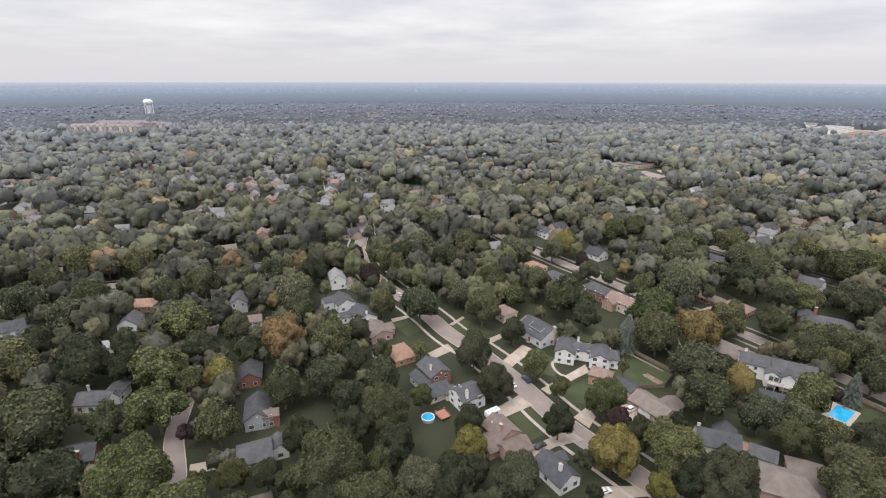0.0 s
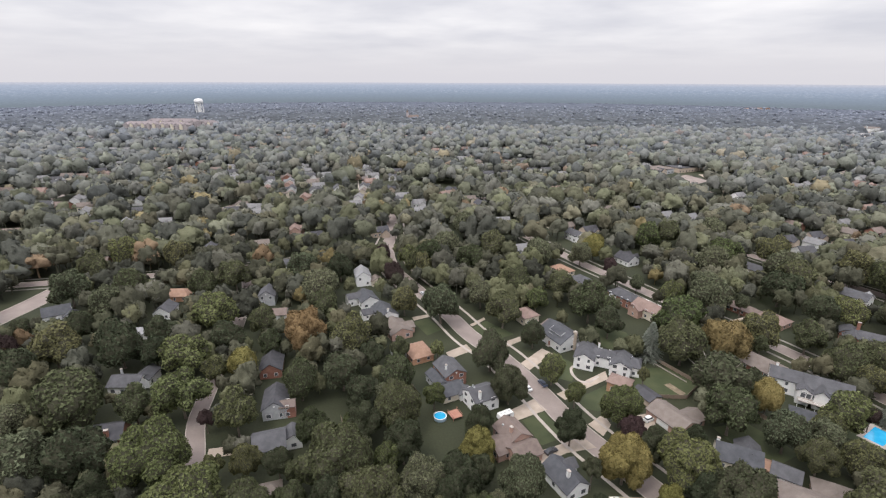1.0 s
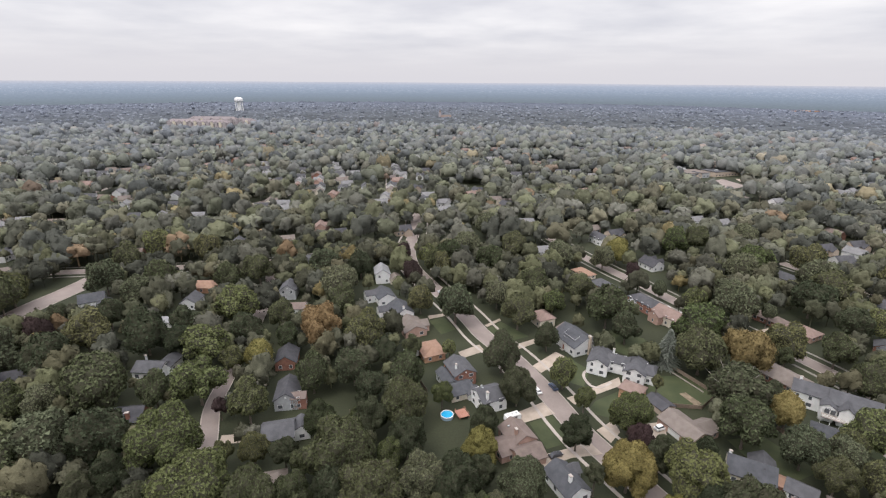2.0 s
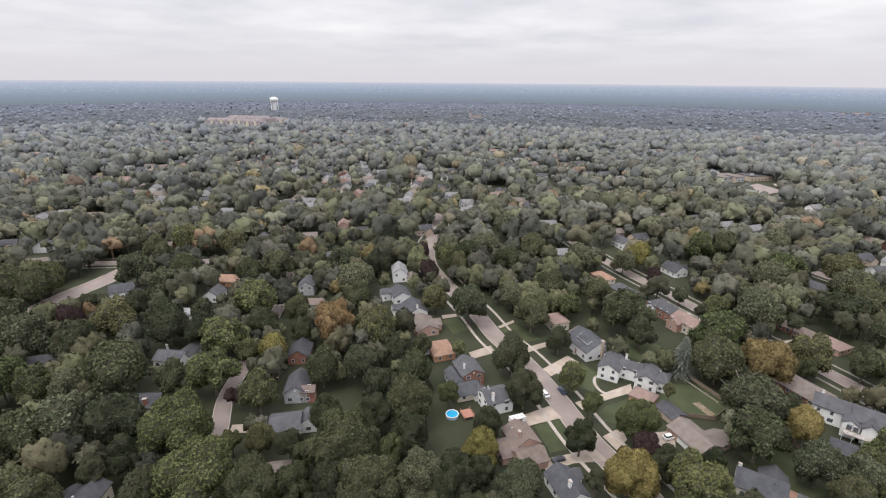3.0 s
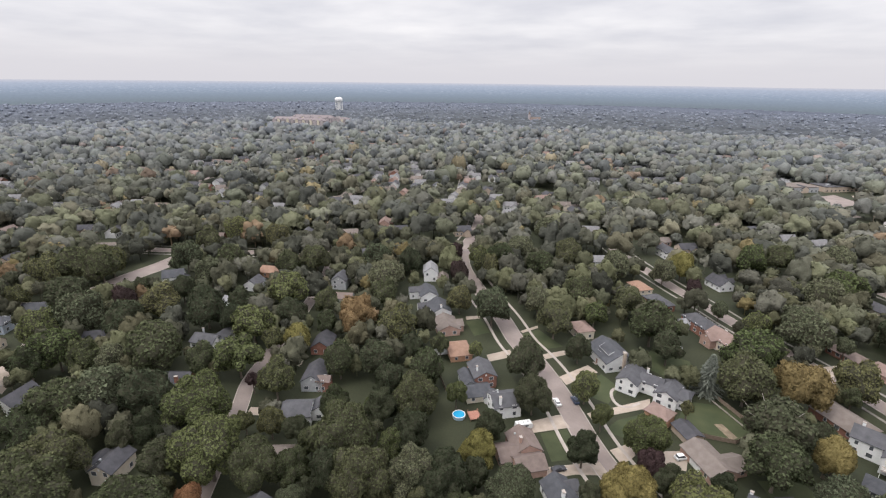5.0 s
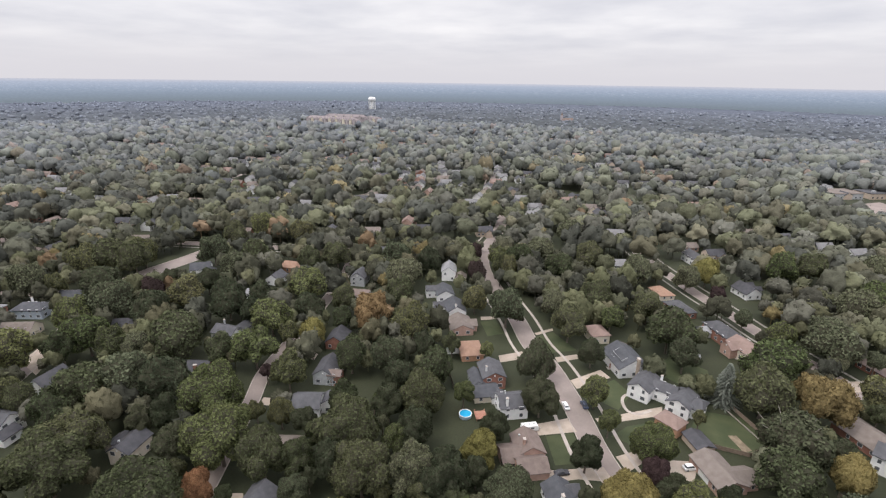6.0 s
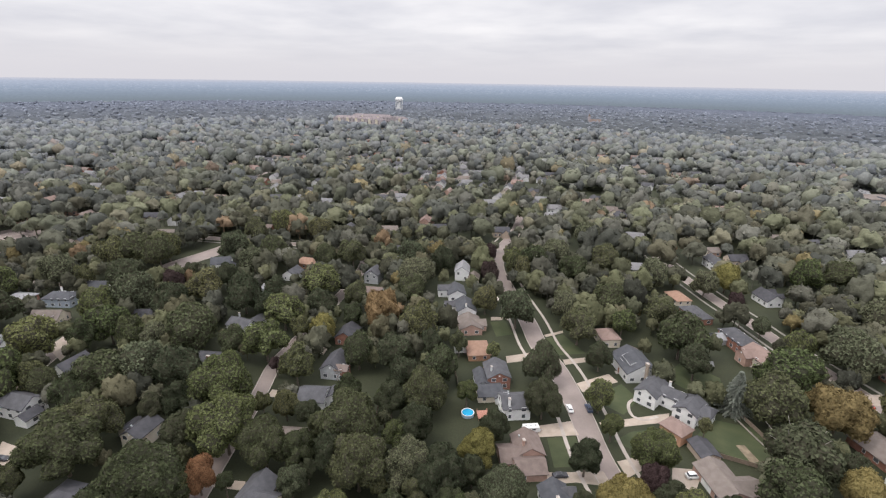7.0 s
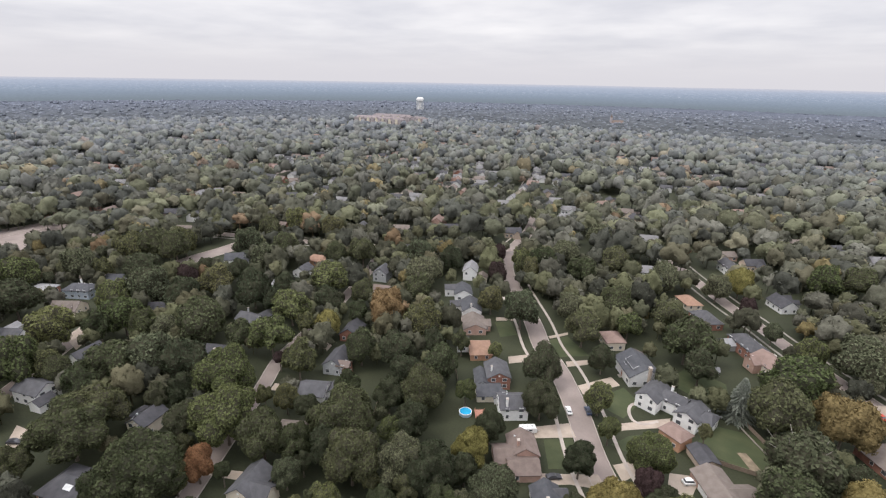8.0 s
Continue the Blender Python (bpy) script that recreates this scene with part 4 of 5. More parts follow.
plant("green", -97.9, 44.5, 5.5, 13.2)
plant("green", -67.0, 53.6, 6.7, 15.1)
plant("green", -94.9, 58.1, 11.5, 21.0)
plant("green", -60.9, 60.0, 11.5, 21.0)
plant("olive", -56.5, 65.4, 4.9, 12.4)
plant("light", -151.5, 65.7, 10.3, 21.0)
plant("green", -98.7, 67.1, 10.3, 20.5)
plant("red", -55.4, 71.3, 5.0, 12.4)
plant("olive", -145.1, 73.5, 6.5, 14.8)
plant("green", -48.3, 74.0, 2.6, 8.9)
plant("green", -123.1, 74.2, 7.5, 16.3)
plant("green", -140.9, 74.7, 5.4, 13.1)
plant("dark", -74.2, 80.1, 6.6, 14.9)
plant("dark", -93.5, 83.0, 4.0, 12.4)
plant("green", -121.8, 84.3, 10.9, 21.0)
plant("light", -170.9, 85.1, 10.5, 20.8)
plant("light", -61.5, 85.8, 11.5, 21.0)
plant("green", -47.2, 87.3, 7.9, 16.8)
plant("dark", -89.4, 89.5, 6.2, 14.2)
plant("dark", -215.2, 89.7, 11.5, 21.0)
plant("green", -37.3, 90.6, 6.2, 14.3)
plant("green", -17.9, 93.1, 9.2, 18.8)
plant("dull", -115.2, 94.2, 11.5, 21.0)
plant("dark", -27.8, 94.6, 6.8, 15.2)
plant("green", -160.8, 98.6, 7.1, 15.7)
plant("dark", -101.9, 99.5, 8.8, 18.2)
plant("yellow", 70.9, 99.8, 3.3, 10.0)
plant("dull", -5.5, 100.1, 8.0, 17.0)
plant("light", -81.1, 100.8, 11.5, 21.0)
plant("dark", 2.9, 101.4, 7.5, 16.2)
plant("green", 109.8, 100.9, 11.5, 21.0)
plant("dark", 75.3, 102.3, 9.2, 18.8)
plant("yellow", 58.5, 103.2, 4.3, 11.5)
plant("green", -29.5, 104.1, 10.6, 20.9)
plant("dull", 20.8, 104.2, 7.6, 16.5)
plant("light", -251.4, 104.5, 11.1, 21.0)
plant("dark", -47.4, 105.7, 4.7, 12.1)
plant("olive", -57.2, 105.9, 4.7, 12.0)
plant("dark", 67.6, 105.9, 5.9, 13.9)
plant("light", -159.0, 107.9, 9.5, 19.3)
plant("olive", -145.7, 109.2, 7.3, 16.0)
plant("light", -17.1, 110.6, 4.3, 11.5)
plant("dark", 40.2, 111.4, 3.2, 11.3)
plant("dull", -242.5, 114.6, 2.8, 10.7)
plant("dull", -136.5, 113.0, 6.4, 14.6)
plant("yellow", 49.5, 114.3, 7.4, 16.1)
plant("light", 66.5, 114.6, 9.9, 19.8)
plant("dark", -13.6, 116.1, 6.6, 14.9)
plant("yellow", 8.3, 116.9, 6.1, 14.1)
plant("light", -184.8, 117.3, 8.2, 17.3)
plant("green", 105.1, 121.0, 5.9, 14.7)
plant("green", -122.7, 120.2, 11.5, 21.0)
plant("green", -42.8, 120.2, 5.9, 13.9)
plant("dark", 127.2, 120.2, 6.0, 14.1)
plant("olive", -68.3, 122.8, 8.1, 17.1)
plant("olive", 117.3, 122.8, 5.7, 13.5)
plant("purple", -79.2, 123.3, 2.9, 9.3)
plant("dark", 60.2, 123.5, 4.7, 12.1)
plant("dark", -27.2, 123.9, 6.4, 14.6)
plant("dark", -186.4, 124.5, 6.7, 15.0)
plant("green", -104.6, 125.2, 6.7, 15.0)
plant("dark", 8.7, 128.2, 5.3, 13.0)
plant("dark", 37.0, 128.6, 5.7, 13.5)
plant("purple", 55.9, 128.6, 4.6, 11.9)
plant("dark", 74.1, 128.7, 3.9, 10.9)
plant("dull", -241.3, 128.8, 10.1, 20.2)
plant("light", -90.7, 129.6, 10.4, 20.6)
plant("green", -17.2, 130.2, 8.8, 18.1)
plant("dull", 112.1, 130.3, 6.4, 14.6)
plant("dull", -179.5, 131.6, 11.5, 21.0)
plant("dull", 101.9, 131.6, 7.1, 15.7)
plant("dark", -156.7, 134.3, 9.4, 19.1)
plant("olive", -228.3, 134.3, 5.5, 14.8)
plant("olive", 116.4, 136.0, 5.2, 12.8)
plant("green", 88.7, 138.5, 9.6, 19.4)
plant("light", 54.6, 139.1, 7.2, 15.8)
plant("dark", -32.8, 140.9, 6.3, 14.5)
plant("green", -54.7, 142.9, 6.7, 16.5)
plant("light", -7.2, 142.0, 4.5, 11.8)
plant("light", 125.5, 141.7, 7.4, 16.1)
plant("dark", -206.0, 142.2, 11.5, 21.0)
plant("purple", 135.3, 144.4, 2.8, 9.2)
plant("dull", -180.7, 145.7, 4.1, 11.2)
plant("light", 41.4, 147.3, 3.7, 10.6)
plant("spruce", 144.4, 147.6, 4.2, 13.6)
plant("dark", 18.5, 147.9, 6.8, 15.2)
plant("olive", -90.5, 148.6, 5.4, 13.2)
plant("green", -21.8, 149.4, 7.3, 15.9)
plant("dark", -41.7, 150.0, 8.0, 17.0)
plant("yellow", 105.9, 150.0, 5.9, 13.9)
plant("olive", -155.9, 151.2, 10.4, 20.5)
plant("yellow", -80.5, 151.9, 5.9, 13.8)
plant("green", 154.9, 152.1, 8.2, 17.4)
plant("purple", -180.4, 152.7, 6.7, 15.0)
plant("light", -103.5, 152.7, 10.3, 20.4)
plant("dark", -117.8, 155.8, 6.1, 15.1)
plant("dark", 91.8, 155.9, 11.5, 21.0)
plant("dark", -132.4, 156.0, 9.8, 19.7)
plant("olive", 68.0, 160.1, 2.8, 10.7)
plant("olive", -245.4, 159.4, 10.0, 20.0)
plant("light", 35.1, 160.7, 5.9, 13.9)
plant("dark", 106.5, 160.9, 4.3, 11.4)
plant("dark", -33.9, 164.1, 5.8, 13.7)
plant("olive", 148.6, 164.4, 5.6, 13.4)
plant("green", 160.4, 166.8, 8.1, 17.2)
plant("dark", 12.1, 168.1, 7.7, 16.5)
plant("green", -77.5, 168.8, 5.6, 13.5)
plant("dark", -95.4, 169.0, 7.5, 16.2)
plant("dark", -189.2, 169.4, 5.4, 13.1)
plant("green", -239.9, 169.9, 11.5, 21.0)
plant("dark", -125.5, 171.0, 7.5, 16.2)
plant("dark", -164.0, 171.8, 7.0, 15.5)
plant("green", -23.8, 170.5, 4.8, 12.1)
plant("green", 145.0, 172.3, 7.9, 16.9)
plant("light", -9.2, 172.8, 3.5, 10.3)
plant("orange", -63.9, 173.2, 10.1, 20.1)
plant("olive", -44.1, 173.8, 9.3, 18.9)
plant("green", -225.7, 174.9, 10.0, 20.0)
plant("green", 156.7, 175.2, 8.8, 18.2)
plant("green", 88.4, 179.7, 10.3, 20.5)
plant("orange", 105.4, 182.1, 10.7, 21.0)
plant("olive", -229.4, 183.7, 9.5, 19.3)
plant("spruce", 77.5, 184.0, 6.0, 17.0)
plant("green", -88.6, 186.1, 6.7, 15.0)
plant("green", 122.8, 188.2, 3.8, 10.6)
plant("dark", 30.2, 187.2, 5.4, 13.1)
plant("light", -110.8, 188.3, 11.5, 21.0)
plant("dull", -165.4, 192.1, 9.3, 19.2)
plant("green", 143.7, 193.4, 7.1, 15.7)
plant("olive", 126.1, 196.0, 8.3, 17.5)
plant("dark", 64.1, 198.9, 7.3, 15.9)
plant("light", 93.9, 199.8, 11.5, 21.0)
plant("green", -65.6, 202.4, 8.4, 17.6)
plant("dark", 196.1, 203.5, 8.6, 17.9)
plant("green", 17.8, 204.3, 9.1, 18.7)
plant("dull", -196.6, 205.4, 10.0, 20.0)
plant("dull", -11.2, 205.5, 10.6, 20.9)
plant("green", -167.2, 208.9, 10.0, 20.0)
plant("dark", 191.8, 210.3, 10.4, 20.6)
plant("olive", -29.5, 212.5, 7.0, 15.4)
plant("green", 58.1, 212.8, 11.5, 21.0)
plant("dull", -73.1, 216.7, 10.0, 20.0)
plant("light", 34.0, 219.8, 6.4, 16.1)
plant("light", 175.9, 218.7, 7.5, 16.3)
plant("dark", 163.2, 218.9, 8.7, 18.0)
plant("green", -135.4, 219.1, 7.8, 17.1)
plant("dull", 119.7, 221.6, 4.2, 11.3)
plant("dull", 7.1, 223.8, 7.4, 16.0)
plant("dull", -72.9, 225.2, 8.8, 18.5)
plant("dull", 132.8, 226.7, 3.8, 12.3)
plant("green", -123.5, 229.9, 10.0, 20.0)
plant("dull", 118.4, 229.9, 11.5, 21.0)
plant("green", -207.3, 232.3, 10.0, 20.0)
plant("light", 102.1, 232.6, 6.7, 15.1)
plant("green", 48.8, 236.6, 8.3, 17.5)
plant("green", 24.9, 238.0, 8.9, 18.4)
plant("dark", 157.5, 240.7, 11.5, 21.0)
plant("purple", -40.3, 244.9, 6.1, 14.7)
plant("dull", -92.6, 245.9, 10.0, 20.0)
plant("purple", -42.7, 250.0, 5.5, 13.8)
plant("dull", 90.3, 250.0, 4.5, 11.7)
plant("dark", -72.2, 250.1, 7.4, 16.5)
plant("green", 173.0, 255.9, 11.2, 21.0)
plant("olive", 222.2, 256.6, 11.5, 21.0)
plant("light", 235.1, 256.8, 11.5, 21.0)
plant("light", -205.8, 257.1, 10.0, 20.0)
plant("purple", 82.7, 258.5, 3.6, 10.4)
plant("olive", -175.7, 260.4, 8.4, 18.0)
plant("olive", -26.7, 261.8, 6.5, 15.2)
plant("olive", -31.9, 266.3, 6.6, 15.4)
plant("green", 0.2, 269.0, 10.0, 20.0)
plant("dull", 174.4, 269.6, 11.5, 21.0)
plant("olive", 212.9, 271.3, 11.5, 21.0)
plant("purple", 81.1, 271.7, 5.0, 13.0)
plant("green", -24.7, 274.5, 10.0, 20.0)
plant("purple", -53.6, 275.8, 6.1, 14.7)
plant("light", -38.3, 276.0, 6.1, 14.7)
plant("dull", 139.4, 276.7, 10.0, 20.0)
plant("dull", 40.8, 284.8, 10.0, 20.0)
plant("dull", 67.0, 288.5, 7.2, 16.2)
plant("dull", -16.2, 291.7, 10.0, 20.0)
plant("green", 13.7, 293.3, 10.0, 20.0)
plant("light", 154.5, 295.6, 11.5, 21.0)
plant("olive", 182.9, 296.6, 10.4, 20.7)
plant("yellow", 77.3, 301.1, 8.5, 18.1)
plant("light", 116.8, 323.4, 9.7, 19.8)
plant("green", 132.8, 333.2, 10.0, 20.0)
plant("dull", -6.5, 338.3, 10.0, 20.0)
plant("dull", 164.9, 339.6, 11.5, 21.0)

# one old tree shows bare pale limbs through its crown
old_tree = min((o for o in scene.objects if o.name.startswith("tree") and o.parent is None), key=lambda o: (o.matrix_basis.translation.xy - Vector((88.0, 155.0))).length)
m_limb = noise_mat("pale_bare_bark", (0.24, 0.22, 0.20), (0.34, 0.32, 0.29), 2.0, fine=0.4)
limb_rnd = random.Random(8)
for i in range(9):
    bm = bmesh.new()
    a, e = i * math.tau / 9 + limb_rnd.uniform(-0.2, 0.2), limb_rnd.uniform(0.55, 1.25)
    p = Vector((0, 0, 8.0))
    w = Vector((math.cos(a) * math.cos(e), math.sin(a) * math.cos(e), math.sin(e)))
    rows, rad = [], 0.34
    for k in range(6):
        side = w.orthogonal().normalized()
        up = w.cross(side)
        rows.append([bm.verts.new(p + rad * (math.cos(q * math.tau / 5) * side + math.sin(q * math.tau / 5) * up)) for q in range(5)])
        p = p + w * limb_rnd.uniform(2.2, 2.7)
        w = (w + Vector((limb_rnd.uniform(-0.25, 0.25), limb_rnd.uniform(-0.25, 0.25), 0.08))).normalized()
        rad *= 0.72
    for lo, hi in zip(rows, rows[1:]):
        for q in range(5):
            bm.faces.new((lo[q], lo[(q + 1) % 5], hi[(q + 1) % 5], hi[q]))
    part("bare_limb", bm_mesh("bare_limb", bm, m_limb), old_tree, "pale bare limb")

# ---- the woods beyond: countless trees, as stuff ----
HX = np.array([(x, y, r) for x, y, r in HOUSES] + [(x, y, 6.5) for x, y, _, _ in FAR_SPOTS] + [(x * 0.975, y * 0.975, 5.0) for x, y, _, _ in FAR_SPOTS])
ROADP = np.array([(q.x, q.y, 19.0 if i == 0 and q.y < 200 else 9.0 if i == 0 and q.y < 236 else 8.0 if i == 1 and 195 < q.y < 300 else s[1] + 0.5 if i == 2 and q.y < 290 else s[1] + 7.0 if i == 4 else s[1] + 1.5 if i == 5 and 100 < q.y < 152 else 1.4 if i == 0 and q.y < 330 else 1.6 if i == 3 else 0.6) for i, (l, s) in enumerate(zip(lines, STREETS)) for q in l])
# some of these circles clear the camera's view of streets, houses and the pool
OPEN = np.array([(0, 120, 10), (-6, 132, 8), (-42, 139, 6), (48, 155, 8), (64, 174, 5), (78, 166, 11), (62, 205, 9), (72, 196, 8), (23, 188, 9), (6, 203, 9), (28, 136, 8),
                 (96, 140, 11), (164, 244, 8), (140, 143, 13), (-46, 210, 7), (-62, 260, 6), (-82, 70, 5), (-102, 50, 6), (-57, 72, 6), (-154, 156, 8), (40, 170, 9), (36, 140, 9),
                 (-25, 205, 9), (30, 165, 10), (16, 172, 9), (-10, 190, 7), (-120, 52, 10), (235, 610, 42), (222, 552, 27), (276, 590, 26), (230, 474, 22), (218, 446, 9), (-345, 145, 28), (-690, 985, 50), (-630, 1000, 50), (-740, 1000, 50),
                 (850, 1000, 62), (-166, 80, 6), (-171, 85, 5), (-112, 50, 6), (132, 132, 9), (136, 136, 8), (840, 1120, 66), (880, 1220, 45), (-4.7, 138, 5), (214, 250, 8), (136, 200, 7), (143, 188, 7), (180, 190, 7), (172, 186, 6), (-203, 162, 8), (-205, 178, 8), (-206, 195, 8), (-195, 170, 5), (-190, 238, 7), (-175, 243, 7), (-205, 231, 7), (-325, 128, 16), (-74, 107, 4), (-178, 90, 8), (-172, 86, 6)])
NEARBY = np.array(TREES)


def toward(x, y, far):
    """A place some metres from a house towards the middle of the way."""
    q = Vector((30 - x, 4 - y)).normalized() * far
    return x + q.x, y + q.y


# keeps the camera's side of each house free of scattered trees
HX = np.concatenate([HX, np.array([(*toward(x, y, 11), 5.5) for x, y, _ in HOUSES])])


def clear_of(x, y, r, gap=0.56):
    """Which of the places are free of houses, streets, open lawns, cleared camera sight lines and single trees."""
    ok = np.ones(len(x), bool)
    for arr, k in ((HX, 0.55), (ROADP, 0.55), (OPEN, 0.3)):
        for ax, ay, ar in arr:
            ok &= (x - ax) ** 2 + (y - ay) ** 2 > (ar + k * r) ** 2
    for ax, ay, ar in NEARBY:
        ok &= (x - ax) ** 2 + (y - ay) ** 2 > (gap * (ar + r)) ** 2
    return ok


def scatter(rng, r0, r1, step, lo, hi, az0=-84, az1=54):
    """Jittered places in a wide fan north of the origin, with radii."""
    n = int(r1 / step) + 1
    gx, gy = np.meshgrid(np.arange(-n, n + 1), np.arange(-n, n + 1))
    x = (gx.ravel() + 0.5 * (gy.ravel() % 2)) * step + rng.uniform(-0.42, 0.42, gx.size) * step
    y = gy.ravel() * step * 0.87 + rng.uniform(-0.42, 0.42, gx.size) * step
    d, a = np.hypot(x, y), np.degrees(np.arctan2(x, y))
    d = d + rng.uniform(-0.07, 0.07, len(d)) * d
    ok = (d >= r0) & (d < r1) & (a > az0) & (a < az1)
    x, y = x[ok], y[ok]
    return x, y, lo + (hi - lo) * rng.uniform(0, 1, len(x)) ** 1.4


def kept_low(x, y, r, spots=None, base=6.5, side=3.0):
    """Trees on the camera's line of sight to a house are made small, or left out, so that it shows."""
    r = r.copy()
    for hx, hy in spots or [q[:2] for q in FAR_SPOTS]:
        w = np.array((30.0 - hx, 4.0 - hy))
        far = np.hypot(*w)
        w /= far
        ahead_of = (x - hx) * w[0] + (y - hy) * w[1]
        aside = np.abs((x - hx) * w[1] - (y - hy) * w[0])
        room = base + 96 * ahead_of / far
        hit = (ahead_of > 2) & (ahead_of < far * 0.16) & (aside < side + 0.65 * r)
        r = np.where(hit, np.minimum(r, (room - 5) / 1.6), r)
    return r


KINDS = ["green"] * 6 + ["dark"] * 5 + ["light"] * 4 + ["olive"] * 3 + ["dull"] * 3
MIXED = np.array([LEAF[k] for k in KINDS]) * np.array((1.03, 1.0, 1.04))
AUTUMN = np.array([LEAF[k] for k in ("yellow", "orange", "olive", "yellow")])


def grove(name, x, y, r, protos, rng, label, gain=1.0, dull=0.0, haze_far=None, squash=1.0, autumn=0.05, material=None, vary=0.25, tall=1.3):
    """Joined trees: each a turned, scaled copy of one of the crown shapes, with its own leaf colour; dull: how much
    haze is painted into that colour, at the near and the far end.
    """
    V, F, C, S, n = [], [], [], [], 0
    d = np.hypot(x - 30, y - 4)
    k = dull + ((dull if haze_far is None else haze_far) - dull) * (d - d.min()) / max(1.0, np.ptp(d))
    for px, py, pr, kk in zip(x, y, r, k):
        v, f, mass = protos[rng.integers(len(protos))]
        a = rng.uniform(0, math.tau)
        ca, sa = math.cos(a), math.sin(a)
        h = (1.5 * pr + 5.0) * rng.uniform(0.8, 1.25)
        s = min(0.48 * h, tall * pr) * squash
        w = np.empty_like(v)
        w[:, 0] = (v[:, 0] * ca - v[:, 1] * sa) * pr + px
        w[:, 1] = (v[:, 0] * sa + v[:, 1] * ca) * pr + py
        w[:, 2] = v[:, 2] * s + h - s
        V.append(w)
        F.append(f + n)
        S.append(np.arange(len(f)) < mass)
        c = MIXED[rng.integers(len(MIXED))]
        warm = 0.5 + 0.9 * noise.noise((px / 95, py / 95, 3.0))
        if rng.random() < warm * 0.5:
            c = (0.5 * np.array(LEAF["light" if rng.random() < 0.6 else "olive"]) + 0.5 * c)
        if rng.random() < autumn:
            c = AUTUMN[rng.integers(len(AUTUMN))]
        # distance haze painted into the leaf colour: bluer and lighter further off
        c = (c * (1 - kk) + HAZE_TINT * kk) * rng.uniform(1 - vary, 1 + vary) * gain * (1 + 0.9 * kk)
        C.append(np.repeat(c[None], len(v), 0))
        n += len(v)
    ob = new(name, big_mesh(name, np.concatenate(V), np.concatenate(F), material or leaf_far, np.concatenate(C), np.concatenate(S)))
    return tagged(ob, label, "trees", kind="stuff")


# the blue grey of haze that far leaf colours are mixed towards
HAZE_TINT = np.array((0.095, 0.106, 0.132))


def with_stem(proto):
    """Adds a short three-sided stem under a crown shape."""
    v, f, mass = proto
    s = np.array([(0.06 * math.cos(q), 0.06 * math.sin(q), z) for z in (-1.7, -0.3) for q in (0, 2.1, 4.2)])
    n = len(v)
    return np.concatenate([v, s]), np.concatenate([f, np.array([(0, 1, 4), (0, 4, 3), (1, 2, 5), (1, 5, 4), (2, 0, 3), (2, 3, 5)]) + n]), mass


def ahead(x, y):
    """Places that lie well in front of the way, at its start or its end."""
    return (y > 72) | (0.86 * (y - 10) - 0.5 * (x - 57) > 66)


def clear_far(x, y):
    ok = np.ones(len(x), bool)
    for ax, ay, ar in np.concatenate([HX[len(HOUSES):len(HOUSES) + 2 * len(FAR_SPOTS)], OPEN, FAR_OPEN]):
        ok &= (x - ax) ** 2 + (y - ay) ** 2 > (ar + 1) ** 2
    return ok


FAR_OPEN_WIDE = np.array([(235, 610, 90), (800, 990, 105), (880, 1110, 85), (-690, 1000, 150), (500, 700, 10)])
FAR_OPEN = np.array([(740, 930, 45), (800, 960, 60), (720, 1010, 40), (900, 1080, 60), (850, 890, 45), (-905, 1525, 24), (-885, 1490, 18), (-690, 1020, 80), (-640, 960, 40), (-700, 950, 40), (-740, 985, 40), (-600, 1000, 40), (-205, 1385, 26), (1010, 2000, 48), (1100, 1995, 34), (-1975, 1172, 45)])
rng = np.random.default_rng(11)
# rest of the gardens: close enough to show their leaf masses
x, y, r = scatter(rng, 40, 340, 7.8, 3.2, 7.4, -90, 62)
r = np.where(np.hypot(x - 30, y - 4) < 210, 0.8 * r, r)
r = kept_low(x, y, kept_low(x, y, r), [q[:2] for q in HOUSES], 3.5, 5.5)
ok = clear_of(x, y, r) & ahead(x, y) & (r > 1.6)
x, y, r = x[ok], y[ok], r[ok]
# the nearest of these still count one by one
order = np.argsort(np.hypot(x - 20, y - 60))
for i in order[:95]:
    k = KINDS[rng.integers(len(KINDS))]
    plant(k, float(x[i]), float(y[i]), float(r[i]), float(1.5 * r[i] + 4.5))
x, y, r = x[order[95:]], y[order[95:]], r[order[95:]]
TALL = (0.9, 1.05, 0.95, 1.0, 1.12, 0.85)
near_protos = [with_stem(crown(200 + i, 10 + 2 * i, 3, 3, 170, 0.095, TALL[i], -0.4, False)) for i in range(6)]
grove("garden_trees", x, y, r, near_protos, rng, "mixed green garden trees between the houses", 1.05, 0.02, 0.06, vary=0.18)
x, y, r = scatter(rng, 330, 540, 9.8, 3.8, 10.5)
r = kept_low(x, y, r, base=6.0, side=3.6)
ok = clear_of(x, y, r) & (r > 2.0)
x, y, r = x[ok], y[ok], r[ok]
mid_protos = [with_stem(crown(300 + i, 9 + 2 * i, 2, 3, 50, 0.12, TALL[i], -0.25, False)) for i in range(6)]
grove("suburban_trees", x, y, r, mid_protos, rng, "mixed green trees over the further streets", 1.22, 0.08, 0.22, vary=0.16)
# gardens under and behind the way
x, y, r = scatter(rng, 0, 150, 9.0, 3.6, 7.2, -180, 180)
ok = clear_of(x, y, r) & ~ahead(x, y)
x, y, r = x[ok], y[ok], r[ok]
grove("garden_trees", x, y, r, mid_protos[:3], rng, "mixed green garden trees on the near blocks")
x, y, r = scatter(rng, 520, 740, 10.4, 4.0, 11.5)
r = kept_low(x, y, r, base=6.0, side=3.6)
ok = clear_of(x, y, r) & (r > 2.0)
x, y, r = x[ok], y[ok], r[ok]
